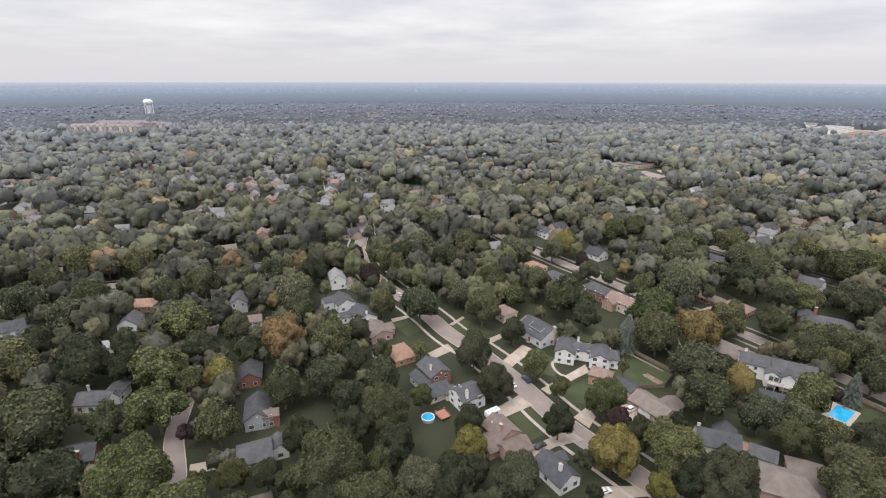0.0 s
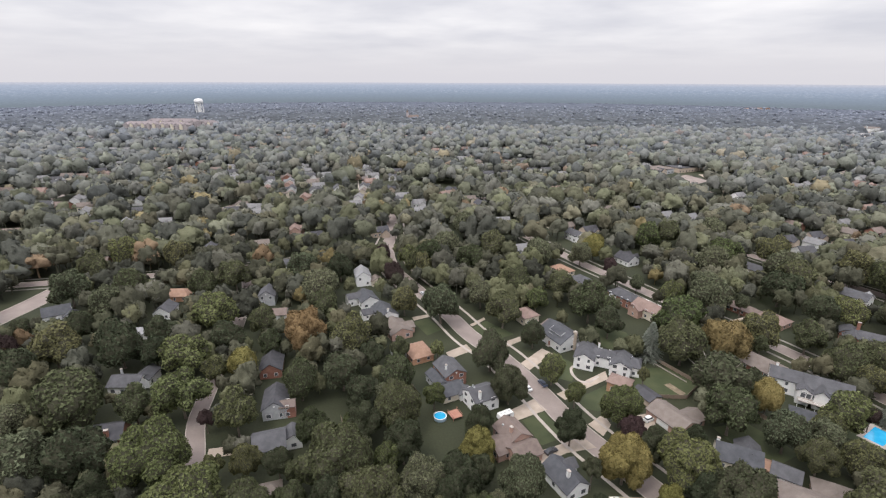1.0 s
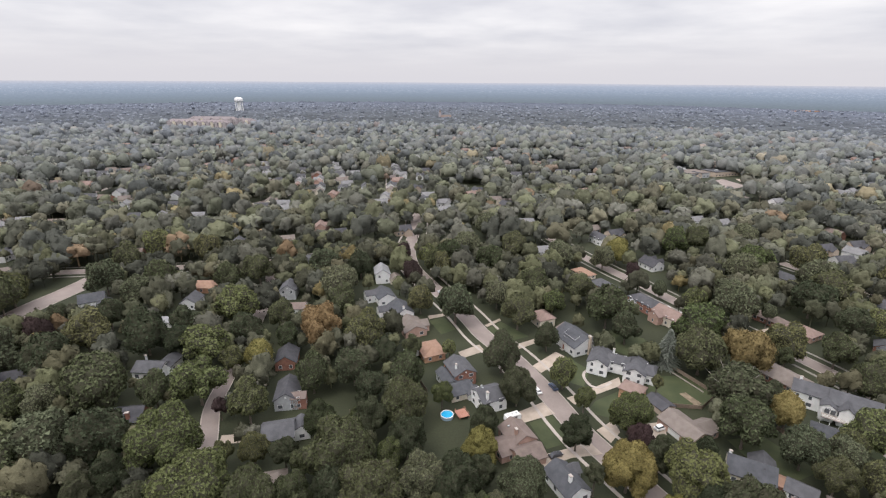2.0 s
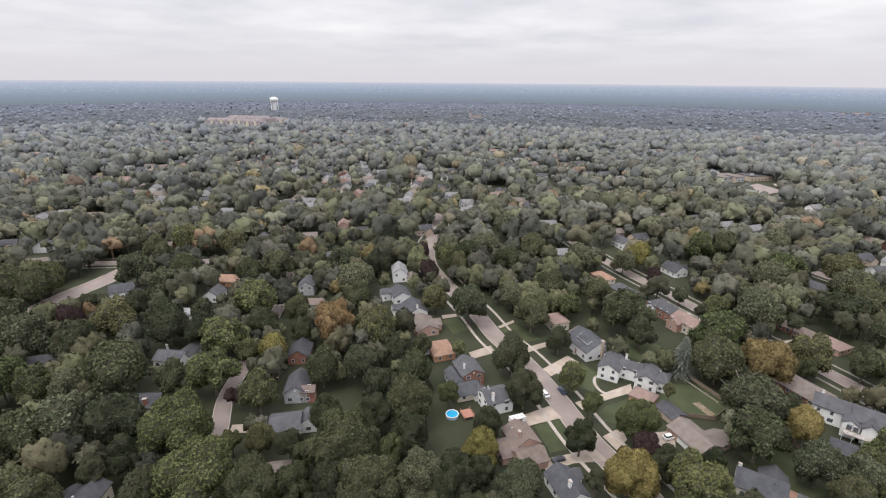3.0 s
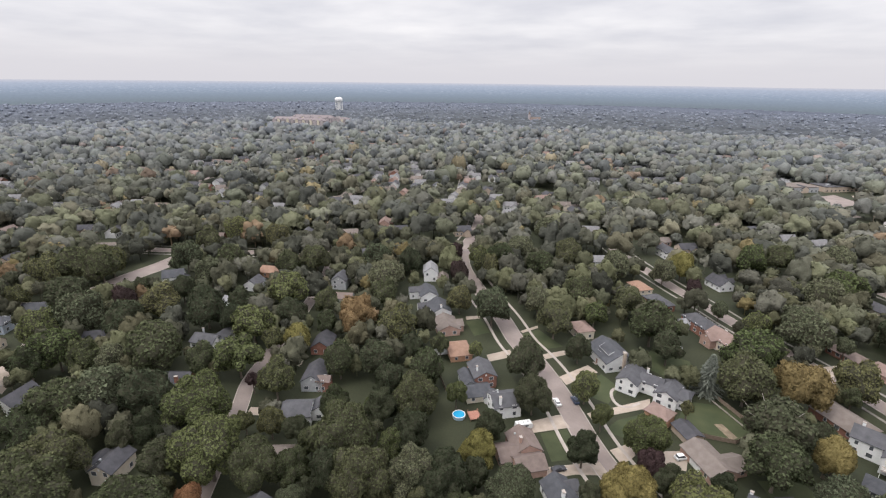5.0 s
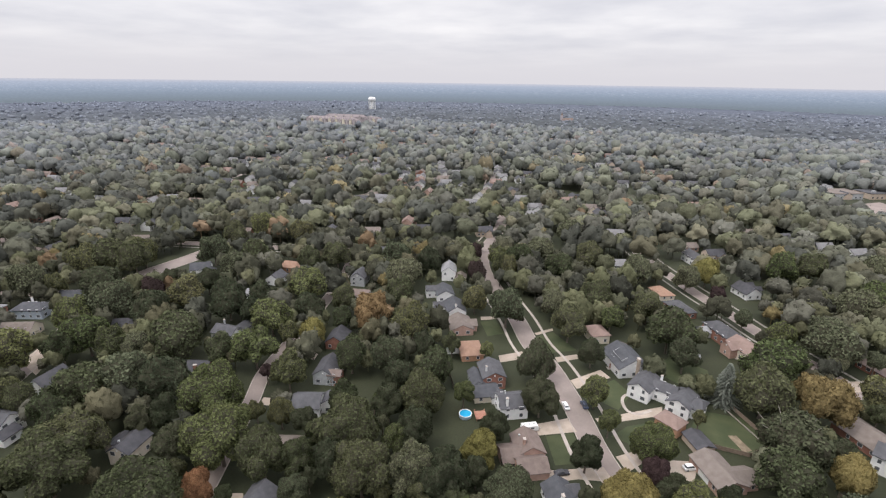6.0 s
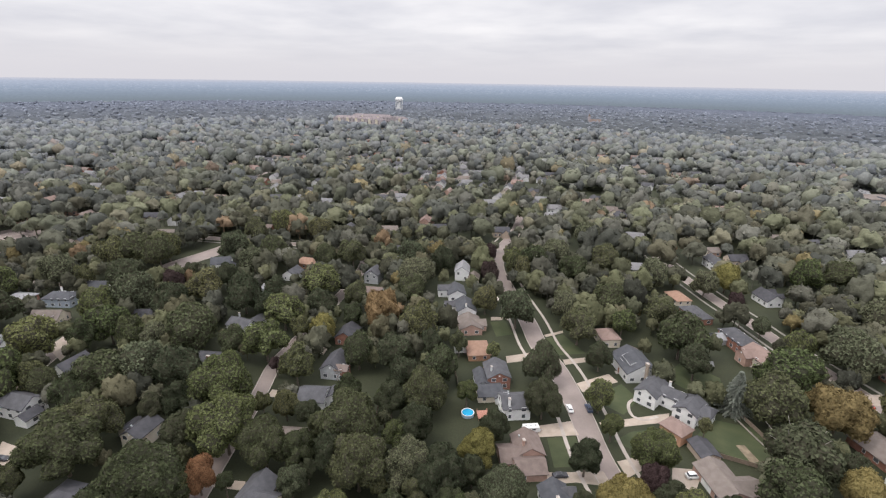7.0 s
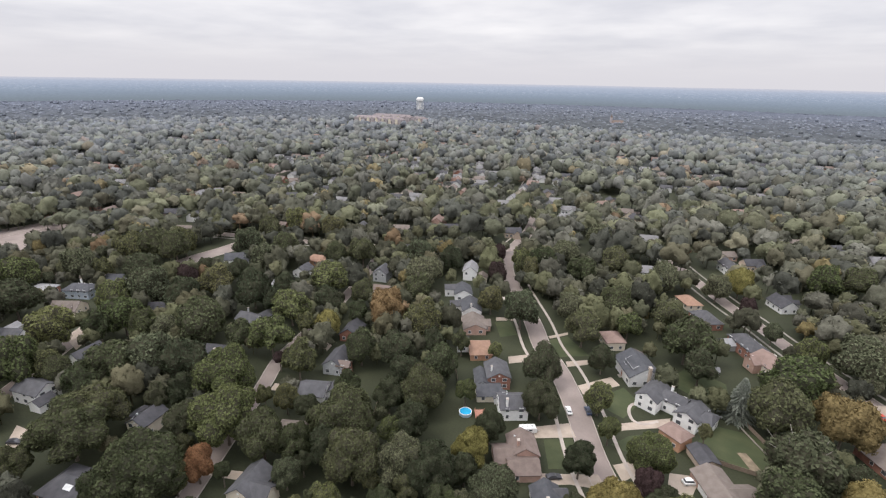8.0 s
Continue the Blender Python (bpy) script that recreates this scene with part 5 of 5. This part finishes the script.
mid_protos = [crown(330 + i, 8 + i, 0, 2, 24, 0.16, TALL[i], -0.35, False) for i in range(6)]
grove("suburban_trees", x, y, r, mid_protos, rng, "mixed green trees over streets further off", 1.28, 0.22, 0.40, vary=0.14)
x, y, r = scatter(rng, 700, 1260, 12.0, 4.8, 12.0, -78, 48)
r = kept_low(x, y, r)
ok = clear_far(x, y) & (r > 2.0)
x, y, r = x[ok], y[ok], r[ok]
# leafy sheet added to lighten the dark gaps between the far trees, running out into one canopy of crowns
ring = np.concatenate([np.arange(600.0, 1150.0, 13.0), np.arange(1150.0, 2325.0, 6.5)])
steps = np.radians(np.arange(-79.0, 49.2, 0.28))
ux, uy = (np.outer(ring, q) for q in (np.sin(steps), np.cos(steps)))
lift = np.clip((ring - 640) / 560, 0, 1)[:, None]
ux, uy = ux + rng.uniform(-3, 3, ux.shape), uy + rng.uniform(-3, 3, ux.shape)
swell = np.array([noise.noise((a / 21, b / 21, 0.0)) for a, b in zip(ux.ravel(), uy.ravel())]).reshape(ux.shape)
patch = np.array([noise.noise((a / 75, b / 75, 9.0)) for a, b in zip(ux.ravel(), uy.ravel())])[:, None]
uz = 1.0 + 9.5 * lift + (0.8 + 4.2 * lift) * swell + 1.6 * lift * rng.uniform(-1, 1, ux.shape)
ud = np.hypot(ux, uy).ravel()
nr, na = ux.shape
ui, uj = (q.ravel() for q in np.meshgrid(np.arange(nr - 1), np.arange(na - 1), indexing="ij"))
u0 = ui * na + uj
uf = np.concatenate([np.c_[u0, u0 + na, u0 + 1], np.c_[u0 + 1, u0 + na, u0 + na + 1]])
# haze painted into the sheet's colour, growing with distance
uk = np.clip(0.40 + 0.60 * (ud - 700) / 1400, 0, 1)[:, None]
uc = ((1 - uk) * np.array(LEAF["green"]) + uk * HAZE_TINT) * 0.68 * (1 + 0.9 * uk) * (1 + 0.5 * (1 - 0.6 * uk) * patch + rng.uniform(-0.12, 0.12, (len(ud), 1)) + 0.3 * swell.reshape(-1, 1))
free = clear_far(ux.ravel(), uy.ravel())
for ax, ay, ar in FAR_OPEN_WIDE:
    free &= (ux.ravel() - ax) ** 2 + (uy.ravel() - ay) ** 2 > ar ** 2
uz = np.where(free.reshape(ux.shape), uz, -3.0)
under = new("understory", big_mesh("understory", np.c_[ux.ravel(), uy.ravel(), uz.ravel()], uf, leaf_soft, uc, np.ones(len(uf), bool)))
tagged(under, "leafy sheet filling the gaps of the far woods, with haze in its colour", "undergrowth", kind="stuff")
low_protos = [crown(400 + i, 6 + i, 0, 2, 4, 0.2, TALL[i], -0.35, False) for i in range(6)]
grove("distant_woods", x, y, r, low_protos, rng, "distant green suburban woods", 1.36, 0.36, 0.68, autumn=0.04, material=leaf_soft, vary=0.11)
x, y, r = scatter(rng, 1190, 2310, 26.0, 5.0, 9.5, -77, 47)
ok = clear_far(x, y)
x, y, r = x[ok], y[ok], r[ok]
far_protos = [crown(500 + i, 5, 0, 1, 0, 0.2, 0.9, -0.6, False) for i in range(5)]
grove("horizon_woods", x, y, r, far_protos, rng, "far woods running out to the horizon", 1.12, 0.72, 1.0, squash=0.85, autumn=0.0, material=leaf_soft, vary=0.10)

# ---- the last of the distance: a plain glowing backdrop of land and woods with painted haze, over two kilometres off ----
m_rim = bpy.data.materials.new("haze_backdrop")
m_rim.use_nodes = True
n, l = m_rim.node_tree.nodes, m_rim.node_tree.links
geo, sep, rmp, tn, mx = (n.new("ShaderNode" + k) for k in ("NewGeometry", "SeparateXYZ", "ValToRGB", "TexNoise", "Mix"))
mp = n.new("ShaderNodeMapping")
mp.inputs["Scale"].default_value = (0.02, 0.02, 0.14)
l.new(geo.outputs["Position"], sep.inputs[0])
l.new(geo.outputs["Position"], mp.inputs[0])
l.new(mp.outputs[0], tn.inputs["Vector"])
tn.inputs["Detail"].default_value = 6
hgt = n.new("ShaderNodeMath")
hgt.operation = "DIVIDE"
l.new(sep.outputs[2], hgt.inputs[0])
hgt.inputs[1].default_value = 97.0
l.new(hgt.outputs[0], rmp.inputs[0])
# painted haze: lighter and bluer towards the top edge
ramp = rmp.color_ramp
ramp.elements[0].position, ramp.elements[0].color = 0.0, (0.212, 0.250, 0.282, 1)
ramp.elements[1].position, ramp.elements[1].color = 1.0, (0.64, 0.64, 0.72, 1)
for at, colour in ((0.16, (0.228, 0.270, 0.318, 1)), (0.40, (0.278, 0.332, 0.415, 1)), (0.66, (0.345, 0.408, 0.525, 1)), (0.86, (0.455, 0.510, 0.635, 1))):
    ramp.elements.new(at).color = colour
mx.data_type, mx.blend_type = "RGBA", "MULTIPLY"
mx.inputs["Factor"].default_value = 0.38
l.new(rmp.outputs[0], mx.inputs["A"])
shade = n.new("ShaderNodeMapRange")
shade.inputs["From Min"].default_value, shade.inputs["From Max"].default_value = 0.34, 0.66
shade.inputs["To Min"].default_value, shade.inputs["To Max"].default_value = 0.80, 1.14
l.new(tn.outputs["Fac"], shade.inputs["Value"])
l.new(shade.outputs[0], mx.inputs["B"])
n.remove(n["Principled BSDF"])
tw = n.new("ShaderNodeTexNoise")
mw = n.new("ShaderNodeMapping")
mw.inputs["Scale"].default_value = (0.012, 0.012, 0.30)
l.new(geo.outputs["Position"], mw.inputs[0])
l.new(mw.outputs[0], tw.inputs["Vector"])
tw.inputs["Detail"].default_value = 5
town = n.new("ShaderNodeValToRGB")
town.color_ramp.elements[0].position, town.color_ramp.elements[0].color = 0.56, (0, 0, 0, 1)
town.color_ramp.elements[1].position, town.color_ramp.elements[1].color = 0.70, (0.22, 0.21, 0.20, 1)
l.new(tw.outputs["Fac"], town.inputs[0])
plus = n.new("ShaderNodeMix")
plus.data_type, plus.blend_type = "RGBA", "ADD"
plus.inputs["Factor"].default_value = 1.0
l.new(mx.outputs["Result"], plus.inputs["A"])
rise, fall, both = n.new("ShaderNodeMapRange"), n.new("ShaderNodeMapRange"), n.new("ShaderNodeMath")
for q, lo, hi in ((rise, 0.46, 0.58), (fall, 0.86, 0.72)):
    q.inputs["From Min"].default_value, q.inputs["From Max"].default_value = lo, hi
    l.new(hgt.outputs[0], q.inputs["Value"])
both.operation = "MULTIPLY"
l.new(rise.outputs[0], both.inputs[0])
l.new(fall.outputs[0], both.inputs[1])
l.new(both.outputs[0], plus.inputs["Factor"])
l.new(town.outputs[0], plus.inputs["B"])
# the painted distance glows by itself, whatever light falls on it
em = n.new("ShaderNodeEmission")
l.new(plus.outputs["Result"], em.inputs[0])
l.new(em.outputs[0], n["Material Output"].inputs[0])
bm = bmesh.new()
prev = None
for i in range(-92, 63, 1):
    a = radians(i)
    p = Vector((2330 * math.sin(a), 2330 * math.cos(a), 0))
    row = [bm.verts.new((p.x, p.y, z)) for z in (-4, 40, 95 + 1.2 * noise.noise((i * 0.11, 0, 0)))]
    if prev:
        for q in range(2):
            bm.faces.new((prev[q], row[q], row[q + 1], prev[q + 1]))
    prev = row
tagged(new("backdrop", bm_mesh("backdrop", bm, m_rim)), "glowing backdrop painted as hazy blue grey land on the horizon", "horizon", kind="structure")

# ---- garden pools ----
m_water = noise_mat("pool_water", (0.02, 0.33, 0.62), (0.05, 0.42, 0.70), 0.5, rough=0.08, spec=0.5)
m_liner = noise_mat("pool_wall", (0.30, 0.42, 0.55), (0.42, 0.53, 0.64), 1.0, rough=0.5)


def disc_ring(r0, r1, z0, z1, k=32):
    v, f = [], []
    for i in range(k):
        c, s = math.cos(i * math.tau / k), math.sin(i * math.tau / k)
        v += [(r0 * c, r0 * s, z0), (r1 * c, r1 * s, z0), (r1 * c, r1 * s, z1), (r0 * c, r0 * s, z1)]
    for i in range(k):
        a, b = 4 * i, 4 * ((i + 1) % k)
        f += [(a + q, a + (q + 1) % 4, b + (q + 1) % 4, b + q) for q in range(4)]
    return v, f


def disc(r, z, k=32):
    return [(r * math.cos(i * math.tau / k), r * math.sin(i * math.tau / k), z) for i in range(k)], [tuple(range(k))]


pool = thing("round_pool", pose(-4.7, 137.8, 0), "round above ground pool with bright blue water", "pool")
part("pool_wall", mesh_of("pool_wall", *disc_ring(2.05, 2.15, 0, 1.2), m_liner), pool)
part("rim", mesh_of("rim", *disc_ring(1.98, 2.28, 1.2, 1.26), m_trim), pool, "white metal rim")
part("water", mesh_of("water", *disc(2.05, 1.05), m_water), pool)
deck = thing("wooden_deck", pose(0.2, 139.4, 0, 0, 0, 122), "reddish wooden deck beside the pool", "deck")
m_deck = noise_mat("stained_decking", (0.34, 0.16, 0.12), (0.44, 0.23, 0.17), 1.0, fine=0.3, ob_rand=0.15)
for i in range(14):
    part("board", box_mesh("board", 4.4, 0.24, 0.06, m_deck), deck, m=pose(0, -1.8 + i * 0.27, 1.0))
for sx in (-2, 2):
    for sy in (-1.7, 1.6):
        part("post", box_mesh("post", 0.12, 0.12, 1.9, m_deck), deck, m=pose(sx, sy, 0))
for sy in (-1.8, 1.72):
    part("rail", box_mesh("rail", 4.2, 0.08, 0.08, m_deck), deck, m=pose(0, sy, 1.85))
yard = thing("sunken_pool", pose(138.0, 142.7, 0, 0, 0, 37), "rectangular in ground pool with bright blue water", "pool")
part("water", box_mesh("water", 9.4, 5.2, 0.06, m_water), yard)
for sx, sy, lx, ly in ((0, 3.3, 11.6, 1.4), (0, -3.3, 11.6, 1.4), (5.25, 0, 1.1, 5.2), (-5.25, 0, 1.1, 5.2)):
    part("pool_deck", box_mesh("pool_deck", lx, ly, 0.12, m_concrete), yard, "pale concrete surround", m=pose(sx, sy, 0))

# ---- cars and a trailer ----
m_tyre = noise_mat("tyre_rubber", (0.02, 0.02, 0.02), (0.035, 0.035, 0.035), 3.0)
CAR = dict(white=((0.70, 0.70, 0.70), (0.76, 0.76, 0.76)), black=((0.02, 0.02, 0.025), (0.03, 0.03, 0.04)), navy=((0.03, 0.045, 0.09), (0.04, 0.06, 0.11)), red=((0.5, 0.05, 0.03), (0.56, 0.07, 0.04)), silver=((0.42, 0.43, 0.45), (0.5, 0.51, 0.53)))
car_m = {k: noise_mat("car_paint_" + k, a, b, 1.0, rough=0.3, spec=0.5) for k, (a, b) in CAR.items()}


def prism(name, outline, half, material, inset=0.0):
    """A side outline (x, z) given width; inset narrows the top."""
    bm = bmesh.new()
    top = max(z for _, z in outline)
    rows = []
    for s in (-1, 1):
        rows.append([bm.verts.new((x, s * (half - inset * (z / top)), z)) for x, z in outline])
    k = len(outline)
    bm.faces.new(rows[0])
    bm.faces.new(rows[1][::-1])
    for i in range(k):
        bm.faces.new((rows[0][i], rows[0][(i + 1) % k], rows[1][(i + 1) % k], rows[1][i]))
    return bm_mesh(name, bm, material, 0.03)


def car(x, y, yaw, colour, label, tall=0.0):
    c = thing("car", pose(x, y, 0.09, 0, 0, yaw), label, "car", "parked cars")
    part("body", prism("body", [(-2.25, 0.3), (2.2, 0.3), (2.3, 0.65), (1.3, 0.92), (-2.2, 0.98 + tall * 0.4), (-2.3, 0.6)], 0.9, car_m[colour]), c)
    part("cabin_glass", prism("cabin_glass", [(-2.0 if tall else -1.75, 0.92), (1.05, 0.88), (0.4, 1.36 + tall), (-1.7 if tall else -1.2, 1.36 + tall)], 0.82, m_glass, 0.16), c, "dark tinted glass")
    part("roof", prism("roof", [(-1.75 if tall else -1.2, 1.35 + tall), (0.42, 1.35 + tall), (0.3, 1.43 + tall), (-1.1, 1.43 + tall)], 0.68, car_m[colour]), c)
    for sx in (-1.4, 1.4):
        for sy in (-0.82, 0.82):
            w = part("wheel", mesh_of("tyre", *disc_ring(0.2, 0.33, -0.1, 0.1, 14), m_tyre), c, m=pose(sx, sy, 0.33, 90, 0, 0))
            part("rim", mesh_of("rim", *disc_ring(0.0, 0.2, -0.08, 0.08, 10), m_metal), w)
    for sy in (-0.6, 0.6):
        part("headlight", box_mesh("headlight", 0.08, 0.3, 0.14, m_trim), c, m=pose(2.26, sy, 0.58))
    return c


car(26.0, 157.6, 118, "white", "white sedan parked at the kerb")
car(32.0, 161.0, 118, "navy", "dark blue sedan parked at the kerb")
car(31.0, 125.2, 35, "black", "black car on a concrete driveway")
car(66.0, 143.6, 32, "white", "white off roader on a driveway", 0.35)
car(45.6, 107.4, 20, "white", "white car on a concrete driveway")
car(121.6, 211.4, 120, "red", "red car on the second street")
car(-119.5, 52.0, 30, "black", "black car on a driveway")
car(-207.0, 250.0, 20, "silver", "silver car on the cross street")
car(-24, 238, 122, "silver", "silver car parked under street trees")
rv = thing("camper_trailer", pose(17.4, 140.0, 0.09, 0, 0, 35), "white camper trailer parked on a driveway", "trailer")
part("body", prism("body", [(-2.8, 0.5), (2.7, 0.5), (2.9, 1.2), (2.5, 2.4), (-2.7, 2.5), (-2.9, 1.0)], 1.15, m_trim), rv)
for sx in (-1.8, -0.2, 1.4):
    part("roof_hatch", box_mesh("roof_hatch", 0.5, 0.5, 0.1, m_metal), rv, m=pose(sx, 0, 2.46))
for sy in (-1.0, 1.0):
    part("wheel", mesh_of("tyre", *disc_ring(0.0, 0.33, -0.1, 0.1, 14), m_tyre), rv, m=pose(-0.4, sy, 0.33, 90, 0, 0))
part("hitch", box_mesh("hitch", 1.2, 0.1, 0.1, m_metal), rv, m=pose(3.4, 0, 0.5))
part("window", box_mesh("window", 1.2, 0.05, 0.6, m_glass), rv, m=pose(0.6, -1.15, 1.4))

# ---- fences, poles and small yard things ----
def fence(x0, y0, x1, y1, material=None, h=1.7, label="weathered wooden board fence", bay=2.4):
    p, q = Vector((x0, y0)), Vector((x1, y1))
    d = q - p
    k = max(1, round(d.length / bay))
    f = thing("fence", pose(x0, y0, 0, 0, 0, math.degrees(math.atan2(d.y, d.x))), label, "fence", "garden fences")
    step = d.length / k
    for i in range(k + 1):
        part("post", box_mesh("post", 0.12, 0.12, h + 0.1, material or m_fence), f, m=pose(i * step, 0, 0))
    for i in range(k):
        part("panel", box_mesh("panel", step - 0.14, 0.05, h - 0.15, material or m_fence), f, m=pose((i + 0.5) * step, 0, 0.12))


fence(78.8, 184, 91, 166)
fence(77.0, 182, 86.8, 167.5, m_concrete, 0.7, "low pale garden fence")
fence(91, 166, 83, 157)
fence(72, 156.5, 83, 157)
fence(-14, 150, -26, 168)
fence(104, 150, 112, 136)
fence(150, 150, 156, 138)
fence(-30, 118, -38, 134)
fence(-98, 62, -112, 70)


def power_pole(x, y, yaw, h=11.0):
    pl = thing("power_pole", pose(x, y, 0, 0, 0, yaw), "grey wooden power pole with crossarm", "power pole", "power poles")
    part("pole", mesh_of("pole", *disc_ring(0.0, 0.16, 0, h, 8), m_fence), pl)
    part("crossarm", box_mesh("crossarm", 2.4, 0.12, 0.14, m_fence), pl, m=pose(0, 0.2, h - 0.8))
    for sx in (-1.05, 0.4, 1.05):
        part("insulator", box_mesh("insulator", 0.1, 0.1, 0.2, m_metal), pl, m=pose(sx, 0.2, h - 0.66))
    return pl


for x, y, yaw in ((-118, 84, 20), (-28, 300, 30), (128, 248, 35), (232, 478, 30), (200, 455, 30), (-60, 60, 20)):
    power_pole(x, y, yaw)

# ---- far landmarks ----
tower = thing("water_tower", pose(-905, 1525, 0), "white water tower with a bulbous tank on legs", "water tower")
bm = bmesh.new()
prof = [(0, 50), (7, 49.3), (12, 46.5), (13.5, 42.5), (13, 38.5), (9, 35), (5.0, 33), (4.6, 24), (4.6, 0)]
rows = [[bm.verts.new((r * math.cos(i * math.tau / 20), r * math.sin(i * math.tau / 20), z)) for i in range(20)] for r, z in prof[1:]]
top = bm.verts.new((0, 0, 50))
for i in range(20):
    bm.faces.new((top, rows[0][i], rows[0][(i + 1) % 20]))
for a, b in zip(rows, rows[1:]):
    for i in range(20):
        bm.faces.new((a[i], b[i], b[(i + 1) % 20], a[(i + 1) % 20]))
part("tank", bm_mesh("tank", bm, m_trim), tower)
for i in range(8):
    a = i * math.tau / 8
    part("leg", box_mesh("leg", 1.2, 1.2, 38, m_trim), tower, m=pose(11.5 * math.cos(a), 11.5 * math.sin(a), 0, 0, 0, math.degrees(a)))


def big_block(x, y, yaw, w, d, h, wall, roof, label, category, name, gables=0, windows=True, flat=False):
    """A large building: one wall, a roof, rows of windows, front gables."""
    b = thing(name, pose(x, y, 0, 0, 0, yaw), label, category)
    part("wall", bm_mesh("wall", gable_walls(w, d, h, 0), wall_m[wall]), b)
    if flat:
        part("roof", box_mesh("roof", w + 0.6, d + 0.6, 0.7, roof_m[roof]), b, m=pose(0, 0, h))
        for i in range(max(1, int(w / 22))):
            part("roof_unit", box_mesh("roof_unit", 3.5, 2.5, 1.6, m_metal), b, m=pose(-w / 2 + 8 + i * 20, (i % 3 - 1) * d * 0.2, h + 0.7))
    else:
        v, f = gable_roof(w, d, h, d * 0.28, hip=d * 0.4)
        part("roof", mesh_of("roof", v, f, roof_m[roof]), b)
    for i in range(gables):
        gx = -w / 2 + (i + 0.5) * w / gables
        m = pose(gx, -d / 2 + 1.2, 0, 0, 0, 90)
        part("gable_wall", bm_mesh("gable_wall", gable_walls(6, 6, h + 0.5, 3.0), wall_m["cream" if i % 2 else wall]), b, m=m)
        v, f = gable_roof(6, 6, h + 0.5, 3.0)
        part("gable_roof", mesh_of("gable_roof", v, f, roof_m[roof]), b, m=m)
    if windows:
        for s in range(int(h / 3)):
            k = int(w / 5)
            for i in range(k):
                part("window", box_mesh("wide_window", 1.8, 0.1, 1.5, m_glass), b, m=pose(-w / 2 + (i + 0.5) * w / k, -d / 2, 1.0 + s * 3.0))
    return b


big_block(-728, 1006, 8, 70, 20, 17, "rosy", "rosy", "long five storey apartment block with pinkish gabled roofs", "apartment block", "apartment_block", 6)
big_block(-652, 1000, 5, 66, 20, 17, "rosy", "rosy", "long five storey apartment block with cream gables", "apartment block", "apartment_block", 7)
big_block(-685, 1050, 6, 110, 20, 20, "rosy", "rosy", "apartment block with a long tan roof", "apartment block", "apartment_block", 5)
big_block(-606, 1060, 5, 30, 18, 17, "rosy", "rosy", "apartment wing with a pinkish roof", "apartment block", "apartment_block", 3)
big_block(835, 1010, 38, 110, 45, 7, "pinkbrick", "tan", "flat roofed brick shopping centre", "shop building", "shop_building", flat=True)
big_block(850, 1120, 38, 130, 50, 8, "white", "pale", "white flat roofed shopping centre", "shop building", "shop_building", flat=True)
big_block(885, 1250, 38, 70, 35, 7, "white", "tan", "white flat roofed warehouse", "shop building", "shop_building", flat=True)
big_block(745, 1085, 38, 60, 30, 8, "white", "pale", "white flat roofed store", "shop building", "shop_building", flat=True)
big_block(945, 1065, 38, 90, 40, 8, "cream", "pale", "cream flat roofed store", "shop building", "shop_building", flat=True)
big_block(205, 622, 28, 62, 24, 5.5, "grey", "tan", "low flat roofed school building", "school", "school_building", flat=True)
big_block(262, 650, 28, 50, 22, 5.5, "beige", "grey", "low flat roofed school wing", "school", "school_building", flat=True)
big_block(1010, 2010, 30, 130, 40, 10, "orange_brick", "orange", "long orange brick building", "brick building", "brick_building", flat=True)
big_block(1110, 2000, 30, 60, 40, 8, "white", "pale", "long white flat roofed building", "warehouse", "warehouse", flat=True)
big_block(-1990, 1180, 60, 110, 40, 8, "white", "pale", "white flat roofed warehouse in the woods", "warehouse", "warehouse", flat=True)
big_block(-405, 196, 95, 40, 22, 6.0, "pinkbrick", "brown", "flat roofed brick building beside a car park", "shop building", "shop_building", flat=True)
church = thing("church", pose(-205, 1400, 0, 0, 0, 20), "brick church with a square tower", "church")
part("wall", bm_mesh("wall", gable_walls(30, 14, 9, 6), wall_m["rosy"]), church)
v, f = gable_roof(30, 14, 9, 6)
part("roof", mesh_of("roof", v, f, roof_m["brown"]), church)
part("steeple_base", box_mesh("steeple_base", 6, 6, 22, wall_m["rosy"]), church, m=pose(-16, 0, 0))
part("steeple", mesh_of("steeple", [(-3, -3, 0), (3, -3, 0), (3, 3, 0), (-3, 3, 0), (0, 0, 9)], [(0, 1, 4), (1, 2, 4), (2, 3, 4), (3, 0, 4)], roof_m["brown"]), church, m=pose(-16, 0, 22))
slab("car_park", [(186, 560), (250, 618), (262, 580), (215, 536)], m_road, 0.06, "grey asphalt car park by the school", "car park")
slab("playing_field", [(266, 622), (312, 622), (302, 566), (262, 570)], m_drive, 0.05, "bare tan playing field", "field")
slab("car_park", [(205, 478), (245, 495), (252, 466), (215, 452)], m_road, 0.06, "worn grey paved yard", "car park")
slab("car_park", [(-400, 110), (-330, 118), (-320, 178), (-392, 180)], m_road, 0.05, "worn grey paved car park", "car park")
slab("car_park", [(690, 1010), (800, 1190), (960, 1230), (1020, 1030), (850, 850), (735, 900)], m_drive, 0.06, "wide paved car park of the shops", "car park")
